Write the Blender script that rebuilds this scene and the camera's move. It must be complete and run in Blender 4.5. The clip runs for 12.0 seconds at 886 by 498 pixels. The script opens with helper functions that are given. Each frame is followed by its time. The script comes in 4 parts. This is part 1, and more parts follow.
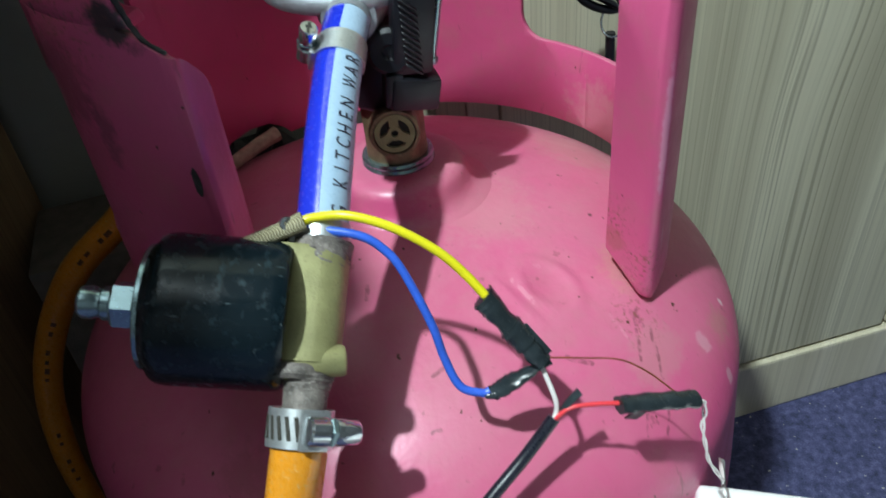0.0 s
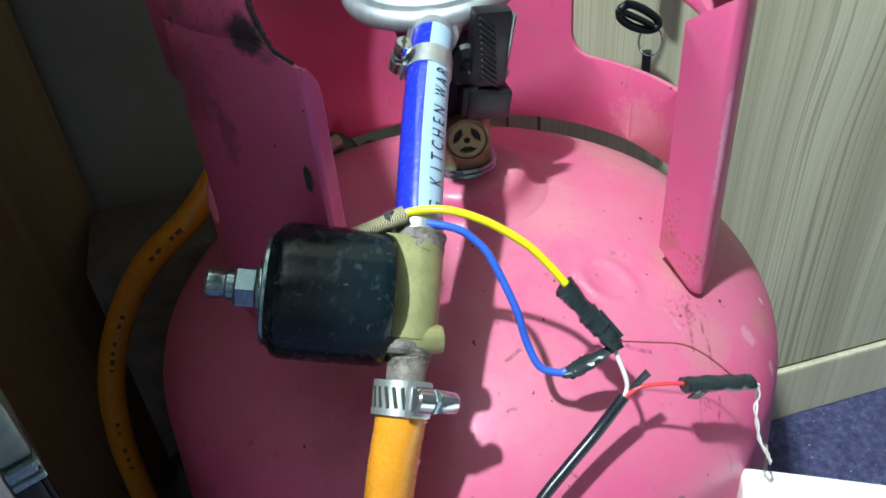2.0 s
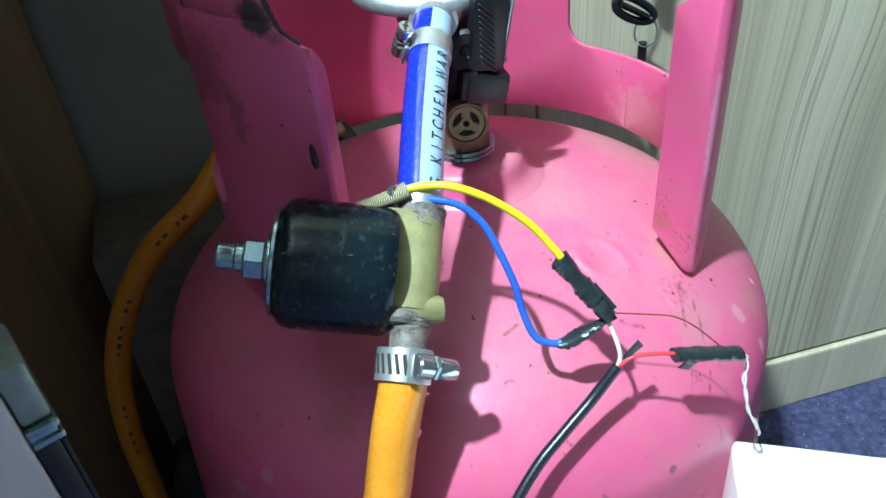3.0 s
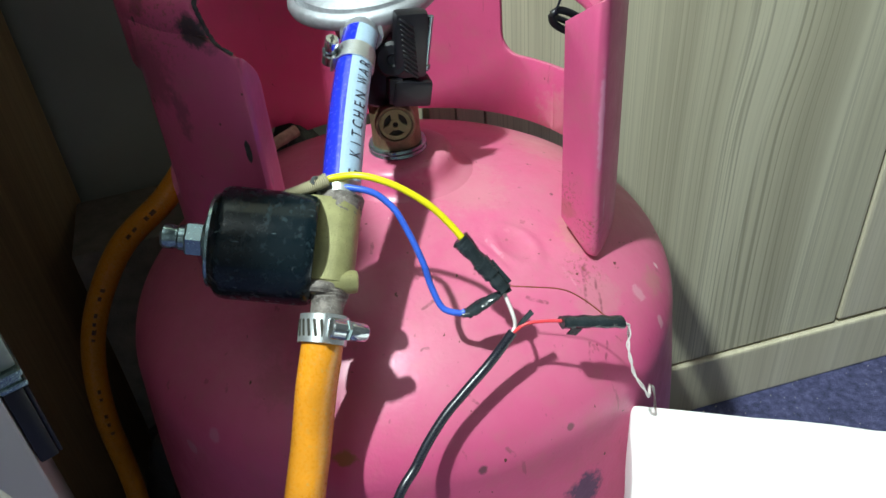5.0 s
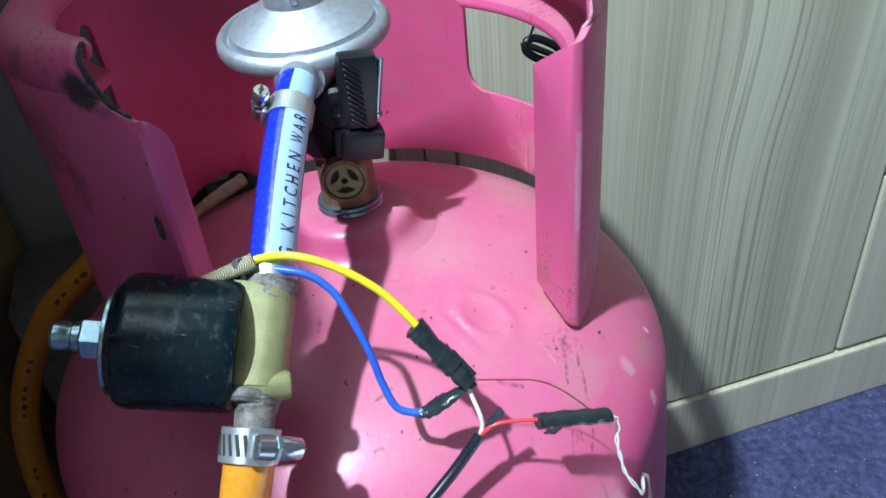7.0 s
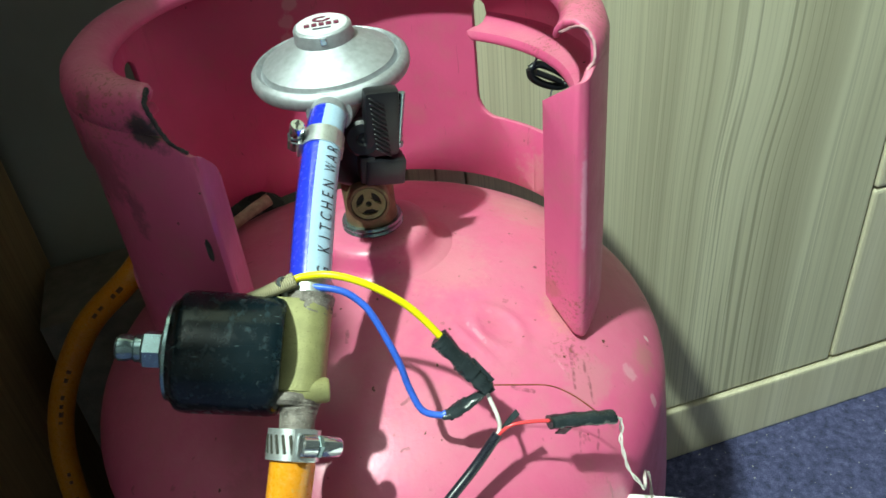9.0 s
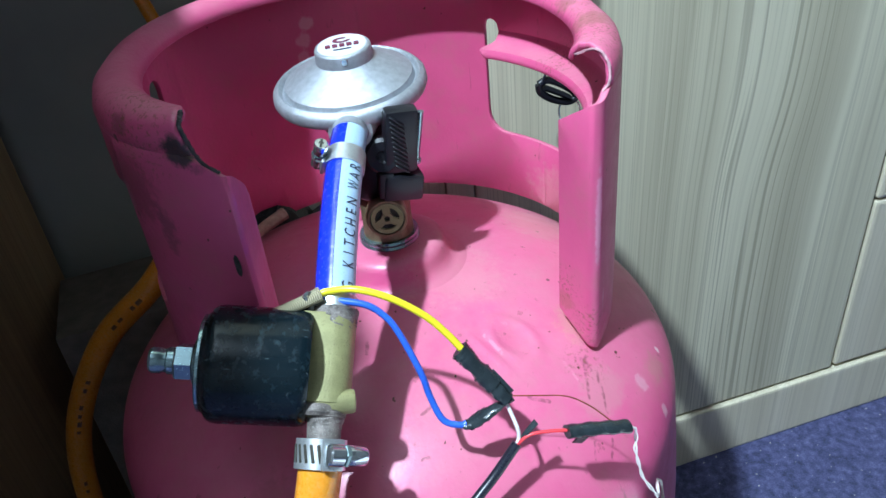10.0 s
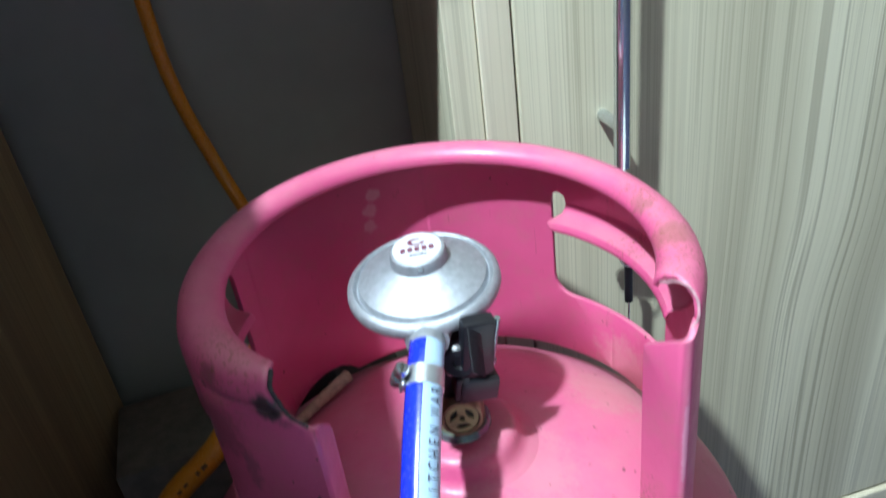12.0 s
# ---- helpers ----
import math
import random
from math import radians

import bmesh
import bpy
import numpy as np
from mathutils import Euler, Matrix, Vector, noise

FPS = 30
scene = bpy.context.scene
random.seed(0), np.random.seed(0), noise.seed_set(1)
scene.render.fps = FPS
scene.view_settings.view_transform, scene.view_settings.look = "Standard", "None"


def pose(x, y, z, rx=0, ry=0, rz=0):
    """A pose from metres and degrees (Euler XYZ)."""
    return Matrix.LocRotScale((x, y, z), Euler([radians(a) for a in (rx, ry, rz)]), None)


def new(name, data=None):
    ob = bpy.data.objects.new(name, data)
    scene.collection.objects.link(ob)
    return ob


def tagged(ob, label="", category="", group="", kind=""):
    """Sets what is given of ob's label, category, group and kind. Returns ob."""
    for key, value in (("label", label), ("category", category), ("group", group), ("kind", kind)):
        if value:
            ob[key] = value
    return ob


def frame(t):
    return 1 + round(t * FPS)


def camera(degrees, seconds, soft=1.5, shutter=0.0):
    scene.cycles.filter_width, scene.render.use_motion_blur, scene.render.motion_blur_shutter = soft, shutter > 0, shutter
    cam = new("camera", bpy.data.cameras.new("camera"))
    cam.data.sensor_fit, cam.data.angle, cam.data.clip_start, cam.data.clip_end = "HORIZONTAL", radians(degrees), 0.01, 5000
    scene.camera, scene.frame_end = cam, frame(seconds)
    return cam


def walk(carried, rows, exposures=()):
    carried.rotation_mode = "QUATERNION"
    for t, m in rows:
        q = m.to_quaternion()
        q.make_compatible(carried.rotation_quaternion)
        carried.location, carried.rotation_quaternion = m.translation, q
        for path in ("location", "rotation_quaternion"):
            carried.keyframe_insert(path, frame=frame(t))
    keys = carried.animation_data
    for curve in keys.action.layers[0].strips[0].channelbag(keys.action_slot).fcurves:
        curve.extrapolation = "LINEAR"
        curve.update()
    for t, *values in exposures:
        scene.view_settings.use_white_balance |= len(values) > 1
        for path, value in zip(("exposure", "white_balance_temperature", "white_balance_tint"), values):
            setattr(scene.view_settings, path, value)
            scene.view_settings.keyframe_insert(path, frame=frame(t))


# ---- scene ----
cam = camera(61.7, 12.0, soft=1.5, shutter=0.4)
ROWS = [
    (0, 0.0025, -0.2756, 0.5911, -2.47, -37.02, -6.30),
    (0.5, -0.0100, -0.2660, 0.6128, -2.25, -36.48, -5.86),
    (1, -0.0171, -0.2562, 0.6320, -1.97, -35.33, -5.82),
    (1.5, -0.0190, -0.2821, 0.6232, -1.57, -34.86, -5.76),
    (2, -0.0265, -0.2970, 0.6021, -2.56, -35.82, -5.38),
    (2.5, -0.0285, -0.2964, 0.5972, -2.61, -35.85, -5.30),
    (4.3, -0.0165, -0.3676, 0.6173, -2.95, -35.29, -5.25),
    (4.5, -0.0099, -0.3637, 0.6147, -3.04, -35.17, -5.14),
    (5, -0.0003, -0.3513, 0.6131, -3.08, -35.14, -5.24),
    (5.5, 0.0037, -0.3398, 0.6124, -3.31, -35.07, -5.21),
    (6, 0.0110, -0.3227, 0.6160, -3.61, -34.77, -5.44),
    (6.5, 0.0186, -0.3109, 0.6144, -4.01, -34.39, -5.94),
    (7, 0.0178, -0.3010, 0.6065, -4.23, -34.31, -6.01),
    (7.2, 0.0172, -0.2945, 0.6061, -4.39, -34.68, -5.90),
    (8.8, 0.0136, -0.3126, 0.6250, -3.94, -33.56, -6.47),
    (9, 0.0090, -0.3213, 0.6261, -4.35, -33.63, -6.27),
    (9.5, 0.0032, -0.3222, 0.6324, -4.30, -33.63, -6.23),
    (10, 0.0006, -0.3265, 0.6344, -4.53, -33.04, -6.25),
    (10.5, -0.0023, -0.3291, 0.6363, -4.72, -32.79, -6.20),
    (11, -0.0080, -0.3212, 0.6443, -4.33, -32.70, -6.19),
    (11.5, -0.0149, -0.3087, 0.6617, -3.11, -31.71, -6.75),
    (12, -0.0079, -0.2826, 0.6993, -2.18, -29.91, -7.89),
]
walk(cam, [(t, pose(x, y, z, 0, 0, yaw) @ pose(0, 0, 0, 90 + pitch) @ pose(0, 0, 0, 0, 0, roll)) for t, x, y, z, yaw, pitch, roll in ROWS],
     exposures=[(0.0, -0.37, 6500, 10), (0.5, 0.26, 5300, 12), (1.0, 0.10, 6350, 10), (2.0, 0.11, 6550, 10), (2.5, 0.36, 5900, 4), (4.5, -0.02, 5900, 12), (5.0, -0.05, 6900, 10),
                (5.5, -0.09, 9400, -8), (6.0, -0.02, 6050, 11), (6.5, 0.08, 5800, 14), (7.0, 0.08, 5800, 14), (9.0, 0.11, 7300, -5), (9.5, 0.15, 6000, 14), (10.5, 0.18, 5600, 14), (11.0, 0.22, 5250, 18), (11.5, 0.25, 5400, 16), (12.0, 0.25, 6100, 14)])

FLOOR = -0.036          # carpet level; the cylinder's axis is x = y = 0
CAB_TURN = 9.5          # degrees by which the wardrobe front turns from the x axis
CAB_FRONT = 0.150       # distance of the wardrobe front from the cylinder's axis

# ---- light ----
world = bpy.data.worlds.new("room_world")
scene.world = world
world.use_nodes = True
world.node_tree.nodes["Background"].inputs[0].default_value = (0.80, 0.88, 1.0, 1)
world.node_tree.nodes["Background"].inputs[1].default_value = 0.0135

LAMP_AT = Vector((-0.60, -0.67, 2.25))
bulb_light = bpy.data.lights.new("bulb_light", "POINT")
bulb_light.energy, bulb_light.shadow_soft_size, bulb_light.color = 290.0, 0.036, (0.82, 1.0, 1.03)
bulb_ob = new("bulb_light", bulb_light)
bulb_ob.location = LAMP_AT


# ---- materials ----
def nodes_of(name):
    m = bpy.data.materials.new(name)
    m.use_nodes = True
    t = m.node_tree
    return m, t, t.nodes["Principled BSDF"]


def tex_coords(t, scale=(1, 1, 1), rot=(0, 0, 0)):
    c = t.nodes.new("ShaderNodeTexCoord")
    mp = t.nodes.new("ShaderNodeMapping")
    mp.inputs["Scale"].default_value = scale
    mp.inputs["Rotation"].default_value = [radians(a) for a in rot]
    t.links.new(c.outputs["Object"], mp.inputs["Vector"])
    return mp.outputs["Vector"]


def noise_node(t, vec, scale, detail=4.0, rough=0.55, distortion=0.0):
    n = t.nodes.new("ShaderNodeTexNoise")
    n.inputs["Scale"].default_value = scale
    n.inputs["Detail"].default_value = detail
    n.inputs["Roughness"].default_value = rough
    n.inputs["Distortion"].default_value = distortion
    t.links.new(vec, n.inputs["Vector"])
    return n.outputs["Fac"]


def noise_colour(t, vec, scale):
    n = t.nodes.new("ShaderNodeTexNoise")
    n.inputs["Scale"].default_value, n.inputs["Detail"].default_value = scale, 2.0
    t.links.new(vec, n.inputs["Vector"])
    return n.outputs["Color"]


def ramp(t, fac, *stops):
    r = t.nodes.new("ShaderNodeValToRGB")
    e = r.color_ramp.elements
    while len(e) < len(stops):
        e.new(0.5)
    for el, (p, c) in zip(e, stops):
        el.position = p
        el.color = c if len(c) == 4 else (*c, 1)
    t.links.new(fac, r.inputs["Fac"])
    return r.outputs["Color"]


def mix(t, fac, a, b, mode="MIX"):
    n = t.nodes.new("ShaderNodeMix")
    n.data_type, n.blend_type = "RGBA", mode
    for sock, v in ((n.inputs[0], fac), (n.inputs[6], a), (n.inputs[7], b)):
        if hasattr(v, "is_output"):
            t.links.new(v, sock)
        elif isinstance(v, (int, float)):
            sock.default_value = v
        else:
            sock.default_value = (*v, 1)
    return n.outputs[2]


def bump(t, b, height, strength, dist):
    n = t.nodes.new("ShaderNodeBump")
    n.inputs["Strength"].default_value = strength
    n.inputs["Distance"].default_value = dist
    t.links.new(height, n.inputs["Height"])
    t.links.new(n.outputs["Normal"], b.inputs["Normal"])


def grey(v):
    return (v, v, v)


def plain(name, colour, rough=0.5, metal=0.0, coat=0.0, spread=0.12, scale=60.0, bump_size=0.0, dirt=None):
    """A surface with a faint mottling at two scales, in roughness and colour."""
    m, t, b = nodes_of(name)
    v = tex_coords(t)
    big, small = noise_node(t, v, scale), noise_node(t, v, scale * 9, 3)
    dark = tuple(c * (1 - spread) for c in colour)
    light = tuple(min(1, c * (1 + spread)) for c in colour)
    col = ramp(t, big, (0.3, dark), (0.7, light))
    if dirt:
        col = mix(t, ramp(t, small, (0.58, grey(0)), (0.72, grey(1))), col, dirt)
    t.links.new(col, b.inputs["Base Color"])
    t.links.new(ramp(t, small, (0.3, grey(max(0.02, rough - 0.07))), (0.7, grey(min(1, rough + 0.07)))), b.inputs["Roughness"])
    b.inputs["Metallic"].default_value = metal
    b.inputs["Coat Weight"].default_value = coat
    if bump_size:
        bump(t, b, small, 0.35, bump_size)
    return m


def paint_material():
    """Pink enamel on steel: brush mottling, grime, chips, rust freckles, some painted highlight and shade."""
    m, t, b = nodes_of("pink_enamel")
    v = tex_coords(t)
    broad, fine, tiny = noise_node(t, v, 14, 5), noise_node(t, v, 70, 6, 0.65), noise_node(t, v, 420, 3)
    col = ramp(t, broad, (0.25, (0.515, 0.069, 0.178)), (0.55, (0.59, 0.088, 0.213)), (0.8, (0.625, 0.114, 0.246)))
    col = mix(t, ramp(t, fine, (0.48, grey(0)), (0.78, grey(0.42))), col, (0.42, 0.15, 0.16))
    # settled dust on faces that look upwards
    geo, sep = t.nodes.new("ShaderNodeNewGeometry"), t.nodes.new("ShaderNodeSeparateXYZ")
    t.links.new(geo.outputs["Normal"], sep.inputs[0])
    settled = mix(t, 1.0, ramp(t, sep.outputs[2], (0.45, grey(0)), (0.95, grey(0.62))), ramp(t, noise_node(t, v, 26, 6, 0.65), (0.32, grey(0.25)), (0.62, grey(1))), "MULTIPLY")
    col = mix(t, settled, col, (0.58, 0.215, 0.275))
    edge_noise = noise_node(t, v, 210, 5, 0.7)
    stretch = noise_node(t, tex_coords(t, (1, 1, 0.22)), 150, 4, 0.6)
    col = mix(t, ramp(t, stretch, (0.67, grey(0)), (0.72, grey(0.45))), col, (0.20, 0.05, 0.06))
    hair = noise_node(t, tex_coords(t, (900, 500, 60), (12, 18, 30)), 1.0, 1, 0.5)
    col = mix(t, ramp(t, hair, (0.765, grey(0)), (0.80, grey(0.3))), col, (0.16, 0.05, 0.05))
    chips = noise_node(t, tex_coords(t, (1, 1, 0.8)), 150, 3, 0.6)
    col = mix(t, ramp(t, chips, (0.76, grey(0)), (0.79, grey(0.8))), col, (0.74, 0.46, 0.45))
    rust = noise_node(t, tex_coords(t, (1.3, 1.1, 0.9)), 200, 2, 0.4)
    col = mix(t, ramp(t, rust, (0.755, grey(0)), (0.775, grey(1))), col, (0.10, 0.03, 0.02))
    squeezed_maps = {1.0: v}

    def squeezed(tall):
        if tall not in squeezed_maps:
            squeezed_maps[tall] = tex_coords(t, (1, 1, 1 / tall))
        return squeezed_maps[tall]

    # marks with a place and a shape of their own: place, reach, colour, strength
    for place, reach, tone, most, tall in (
            ((0.1073, -0.0795, 0.3812), 0.0075, (0.66, 0.36, 0.42), 0.5, 1.6), ((0.1176, -0.0838, 0.3645), 0.0048, (0.70, 0.44, 0.48), 0.55, 1.8), ((0.1245, -0.0544, 0.3772), 0.0034, (0.74, 0.55, 0.58), 0.8, 2.5),
            ((0.0670, -0.1388, 0.3162), 0.022, (0.040, 0.030, 0.085), 0.9, 1.0), ((-0.0378, -0.1453, 0.3685), 0.0095, (0.30, 0.12, 0.03), 0.85, 0.7), ((0.0842, -0.0543, 0.4025), 0.026, (0.55, 0.25, 0.22), 0.55, 0.7), ((-0.1114, -0.1106, 0.3500), 0.008, (0.55, 0.30, 0.40), 0.5, 1.0), ((-0.0959, -0.1197, 0.3652), 0.007, (0.55, 0.30, 0.40), 0.4, 1.0), ((0.0188, -0.1513, 0.3569), 0.004, (0.10, 0.035, 0.05), 0.9, 1.2), ((0.0595, -0.1375, 0.3604), 0.0035, (0.12, 0.04, 0.05), 0.8, 1.0), ((0.0761, -0.0256, 0.4096), 0.0022, (0.14, 0.05, 0.06), 0.9, 1.0),
            ((-0.0690, -0.0800, 0.5300), 0.0125, (0.030, 0.030, 0.032), 0.95, 1.0), ((0.0980, -0.0200, 0.5380), 0.020, (0.24, 0.09, 0.06), 0.5, 1.0), ((0.0930, 0.0100, 0.5400), 0.014, (0.20, 0.08, 0.06), 0.5, 1.0),
            # first: grime under the coil, with the coil's shade put into the colour
            ((-0.0620, -0.1120, 0.3820), 0.026, (0.25, 0.07, 0.08), 0.3, 1.0), ((-0.0330, -0.1400, 0.335), 0.012, (0.20, 0.09, 0.03), 0.6, 1.0), ((-0.0290, 0.1060, 0.5180), 0.008, (0.66, 0.42, 0.46), 0.5, 1.0), ((-0.0320, 0.1052, 0.5090), 0.009, (0.66, 0.42, 0.46), 0.45, 1.0), ((-0.0335, 0.1048, 0.4990), 0.008, (0.66, 0.42, 0.46), 0.4, 1.0),
            ((-0.0950, -0.0600, 0.5100), 0.030, (0.16, 0.04, 0.06), 0.5, 1.0), ((0.0780, -0.0560, 0.4200), 0.012, (0.30, 0.10, 0.05), 0.4, 1.0), ((0.0900, 0.0400, 0.4100), 0.05, (0.50, 0.26, 0.24), 0.45, 1.0), ((0.0300, -0.0200, 0.4210), 0.05, (0.58, 0.26, 0.28), 0.35, 1.0),
            # first three: pale fold lines, highlight and worn paint put into the colour
            ((-0.0566, -0.0812, 0.4990), 0.0024, (0.62, 0.38, 0.50), 0.75, 9.0), ((0.0868, -0.0704, 0.4700), 0.0030, (0.64, 0.34, 0.48), 0.45, 16.0), ((0.0905, -0.0655, 0.4250), 0.0030, (0.60, 0.36, 0.48), 0.5, 8.0), ((0.0836, -0.0650, 0.4270), 0.0032, (0.26, 0.09, 0.03), 0.7, 5.0), ((0.0786, -0.0525, 0.4550), 0.0026, (0.30, 0.12, 0.05), 0.6, 14.0),
            ((-0.0640, -0.0840, 0.5230), 0.0080, (0.055, 0.035, 0.045), 0.6, 1.0), ((-0.0900, -0.0640, 0.5370), 0.009, (0.10, 0.04, 0.05), 0.5, 1.0), ((-0.0700, -0.0870, 0.4700), 0.012, (0.30, 0.13, 0.19), 0.6, 3.0), ((-0.0850, -0.0730, 0.4950), 0.010, (0.15, 0.04, 0.07), 0.6, 2.5), ((-0.0980, -0.0530, 0.5050), 0.009, (0.45, 0.24, 0.30), 0.5, 1.5),
            # first: dark red patch on the lower left tank, shade painted as colour
            ((-0.0540, -0.1370, 0.3450), 0.030, (0.28, 0.07, 0.09), 0.3, 0.6), ((0.0060, -0.1440, 0.2800), 0.016, (0.24, 0.11, 0.03), 0.8, 0.4), ((-0.0230, -0.1420, 0.3250), 0.014, (0.52, 0.36, 0.42), 0.5, 1.2), ((0.1150, -0.0650, 0.3750), 0.020, (0.42, 0.20, 0.17), 0.5, 0.7), ((0.0850, -0.0900, 0.3900), 0.030, (0.50, 0.22, 0.24), 0.4, 0.5), ((0.0960, 0.0560, 0.5460), 0.018, (0.26, 0.10, 0.08), 0.55, 0.6)):
        d = t.nodes.new("ShaderNodeVectorMath")
        d.operation = "DISTANCE"
        d.inputs[1].default_value = (place[0], place[1], place[2] / tall)
        t.links.new(squeezed(tall), d.inputs[0])
        n_ = t.nodes.new("ShaderNodeMath")
        n_.operation = "MULTIPLY_ADD"
        n_.inputs[1].default_value, n_.inputs[2].default_value = -1.0 / reach, 0.62
        t.links.new(d.outputs["Value"], n_.inputs[0])
        e = t.nodes.new("ShaderNodeMath")
        e.operation = "MULTIPLY_ADD"
        e.inputs[1].default_value = 0.9
        t.links.new(edge_noise, e.inputs[0])
        t.links.new(n_.outputs[0], e.inputs[2])
        col = mix(t, ramp(t, e.outputs[0], (0.50, grey(0)), (0.72, grey(most))), col, tone)
    # straight scratches: both ends, half width, colour
    def vec_math(op, a, c=None):
        n = t.nodes.new("ShaderNodeVectorMath")
        n.operation = op
        for sock, val in zip(n.inputs, (a, c)):
            if val is None:
                continue
            if hasattr(val, "is_output"):
                t.links.new(val, sock)
            else:
                sock.default_value = val
        return n

    wander = vec_math("SCALE", vec_math("SUBTRACT", noise_colour(t, v, 170), (0.5, 0.5, 0.5)).outputs[0])
    wander.inputs["Scale"].default_value = 0.0028
    shaky = vec_math("ADD", v, wander.outputs[0]).outputs[0]
    gaps = ramp(t, noise_node(t, v, 330, 2, 0.6), (0.38, grey(0.1)), (0.55, grey(1)))
    dark_scratch, pale_scratch = (0.17, 0.045, 0.06), (0.66, 0.25, 0.33)
    for a, c, half, tone in (
            ((0.0847, -0.0805, 0.3944), (0.0839, -0.0985, 0.3860), 0.00045, dark_scratch), ((0.0784, -0.0828, 0.3962), (0.0771, -0.0938, 0.3919), 0.00045, dark_scratch), ((0.0810, -0.0745, 0.3985), (0.0793, -0.0805, 0.3967), 0.0007, dark_scratch),
            ((0.0785, -0.0755, 0.3990), (0.0812, -0.0800, 0.3960), 0.0008, dark_scratch), ((0.0492, -0.0956, 0.4005), (0.0578, -0.0974, 0.3974), 0.0005, dark_scratch), ((0.0746, -0.1108, 0.3829), (0.0727, -0.1169, 0.3791), 0.0004, dark_scratch),
            ((0.0831, -0.1083, 0.3796), (0.0812, -0.1151, 0.3749), 0.0004, dark_scratch), ((-0.0176, -0.0605, 0.4163), (-0.0183, -0.0665, 0.4150), 0.0006, dark_scratch), ((0.0017, -0.0997, 0.4052), (0.0077, -0.0962, 0.4063), 0.0005, dark_scratch),
            ((-0.0005, -0.1175, 0.3969), (0.0023, -0.1167, 0.3973), 0.0004, dark_scratch), ((0.0166, -0.1341, 0.3841), (0.0197, -0.1367, 0.3812), 0.0005, dark_scratch), ((0.0300, -0.1470, 0.3630), (0.0330, -0.1480, 0.3590), 0.0006, dark_scratch),
            ((0.0361, -0.0639, 0.4128), (0.0420, -0.0745, 0.4095), 0.0007, pale_scratch), ((0.0440, -0.0555, 0.4130), (0.0475, -0.0575, 0.4120), 0.0006, pale_scratch), ((0.0700, -0.0780, 0.4015), (0.0740, -0.0860, 0.3965), 0.0005, pale_scratch)):
        length = (Vector(c) - Vector(a)).length
        way = (Vector(c) - Vector(a)) / length
        off = vec_math("SUBTRACT", shaky, a).outputs[0]
        run = vec_math("DOT_PRODUCT", off, way)
        inside = t.nodes.new("ShaderNodeClamp")
        inside.inputs["Max"].default_value = length
        t.links.new(run.outputs["Value"], inside.inputs["Value"])
        back = t.nodes.new("ShaderNodeVectorMath")
        back.operation = "SCALE"
        back.inputs[0].default_value = way
        t.links.new(inside.outputs[0], back.inputs["Scale"])
        dist = vec_math("DISTANCE", off, back.outputs[0]).outputs["Value"]
        near = t.nodes.new("ShaderNodeMapRange")
        near.inputs["From Min"].default_value, near.inputs["From Max"].default_value = half, half * 2.0
        near.inputs["To Min"].default_value, near.inputs["To Max"].default_value = 0.65, 0.0
        t.links.new(dist, near.inputs["Value"])
        col = mix(t, mix(t, 1.0, near.outputs[0], gaps, "MULTIPLY"), col, tone)
    # rust freckles in patches on the rim, the grips and the folded ends
    freckle = ramp(t, noise_node(t, v, 520, 4, 0.7), (0.54, grey(0)), (0.62, grey(0.9)))
    for place, reach in (((0.0990, -0.0300, 0.5390), 0.034), ((0.0960, 0.0150, 0.5430), 0.022), ((0.0780, -0.0550, 0.4300), 0.014), ((0.0850, -0.0700, 0.4150), 0.012), ((0.0960, 0.0330, 0.5050), 0.016), ((-0.0850, -0.0650, 0.5380), 0.030), ((0.0800, -0.0780, 0.3980), 0.014)):
        close = t.nodes.new("ShaderNodeMapRange")
        close.inputs["From Min"].default_value, close.inputs["From Max"].default_value = reach * 0.35, reach
        close.inputs["To Min"].default_value, close.inputs["To Max"].default_value = 0.8, 0.0
        t.links.new(vec_math("DISTANCE", v, place).outputs["Value"], close.inputs["Value"])
        col = mix(t, mix(t, 1.0, close.outputs[0], freckle, "MULTIPLY"), col, (0.20, 0.075, 0.035))
    t.links.new(col, b.inputs["Base Color"])
    t.links.new(ramp(t, fine, (0.3, grey(0.34)), (0.75, grey(0.54))), b.inputs["Roughness"])
    b.inputs["Specular IOR Level"].default_value = 0.42
    b.inputs["Coat Weight"].default_value = 0.16
    b.inputs["Coat Roughness"].default_value = 0.24
    both = mix(t, 0.6, broad, tiny)
    bump(t, b, both, 0.22, 0.0012)
    return m


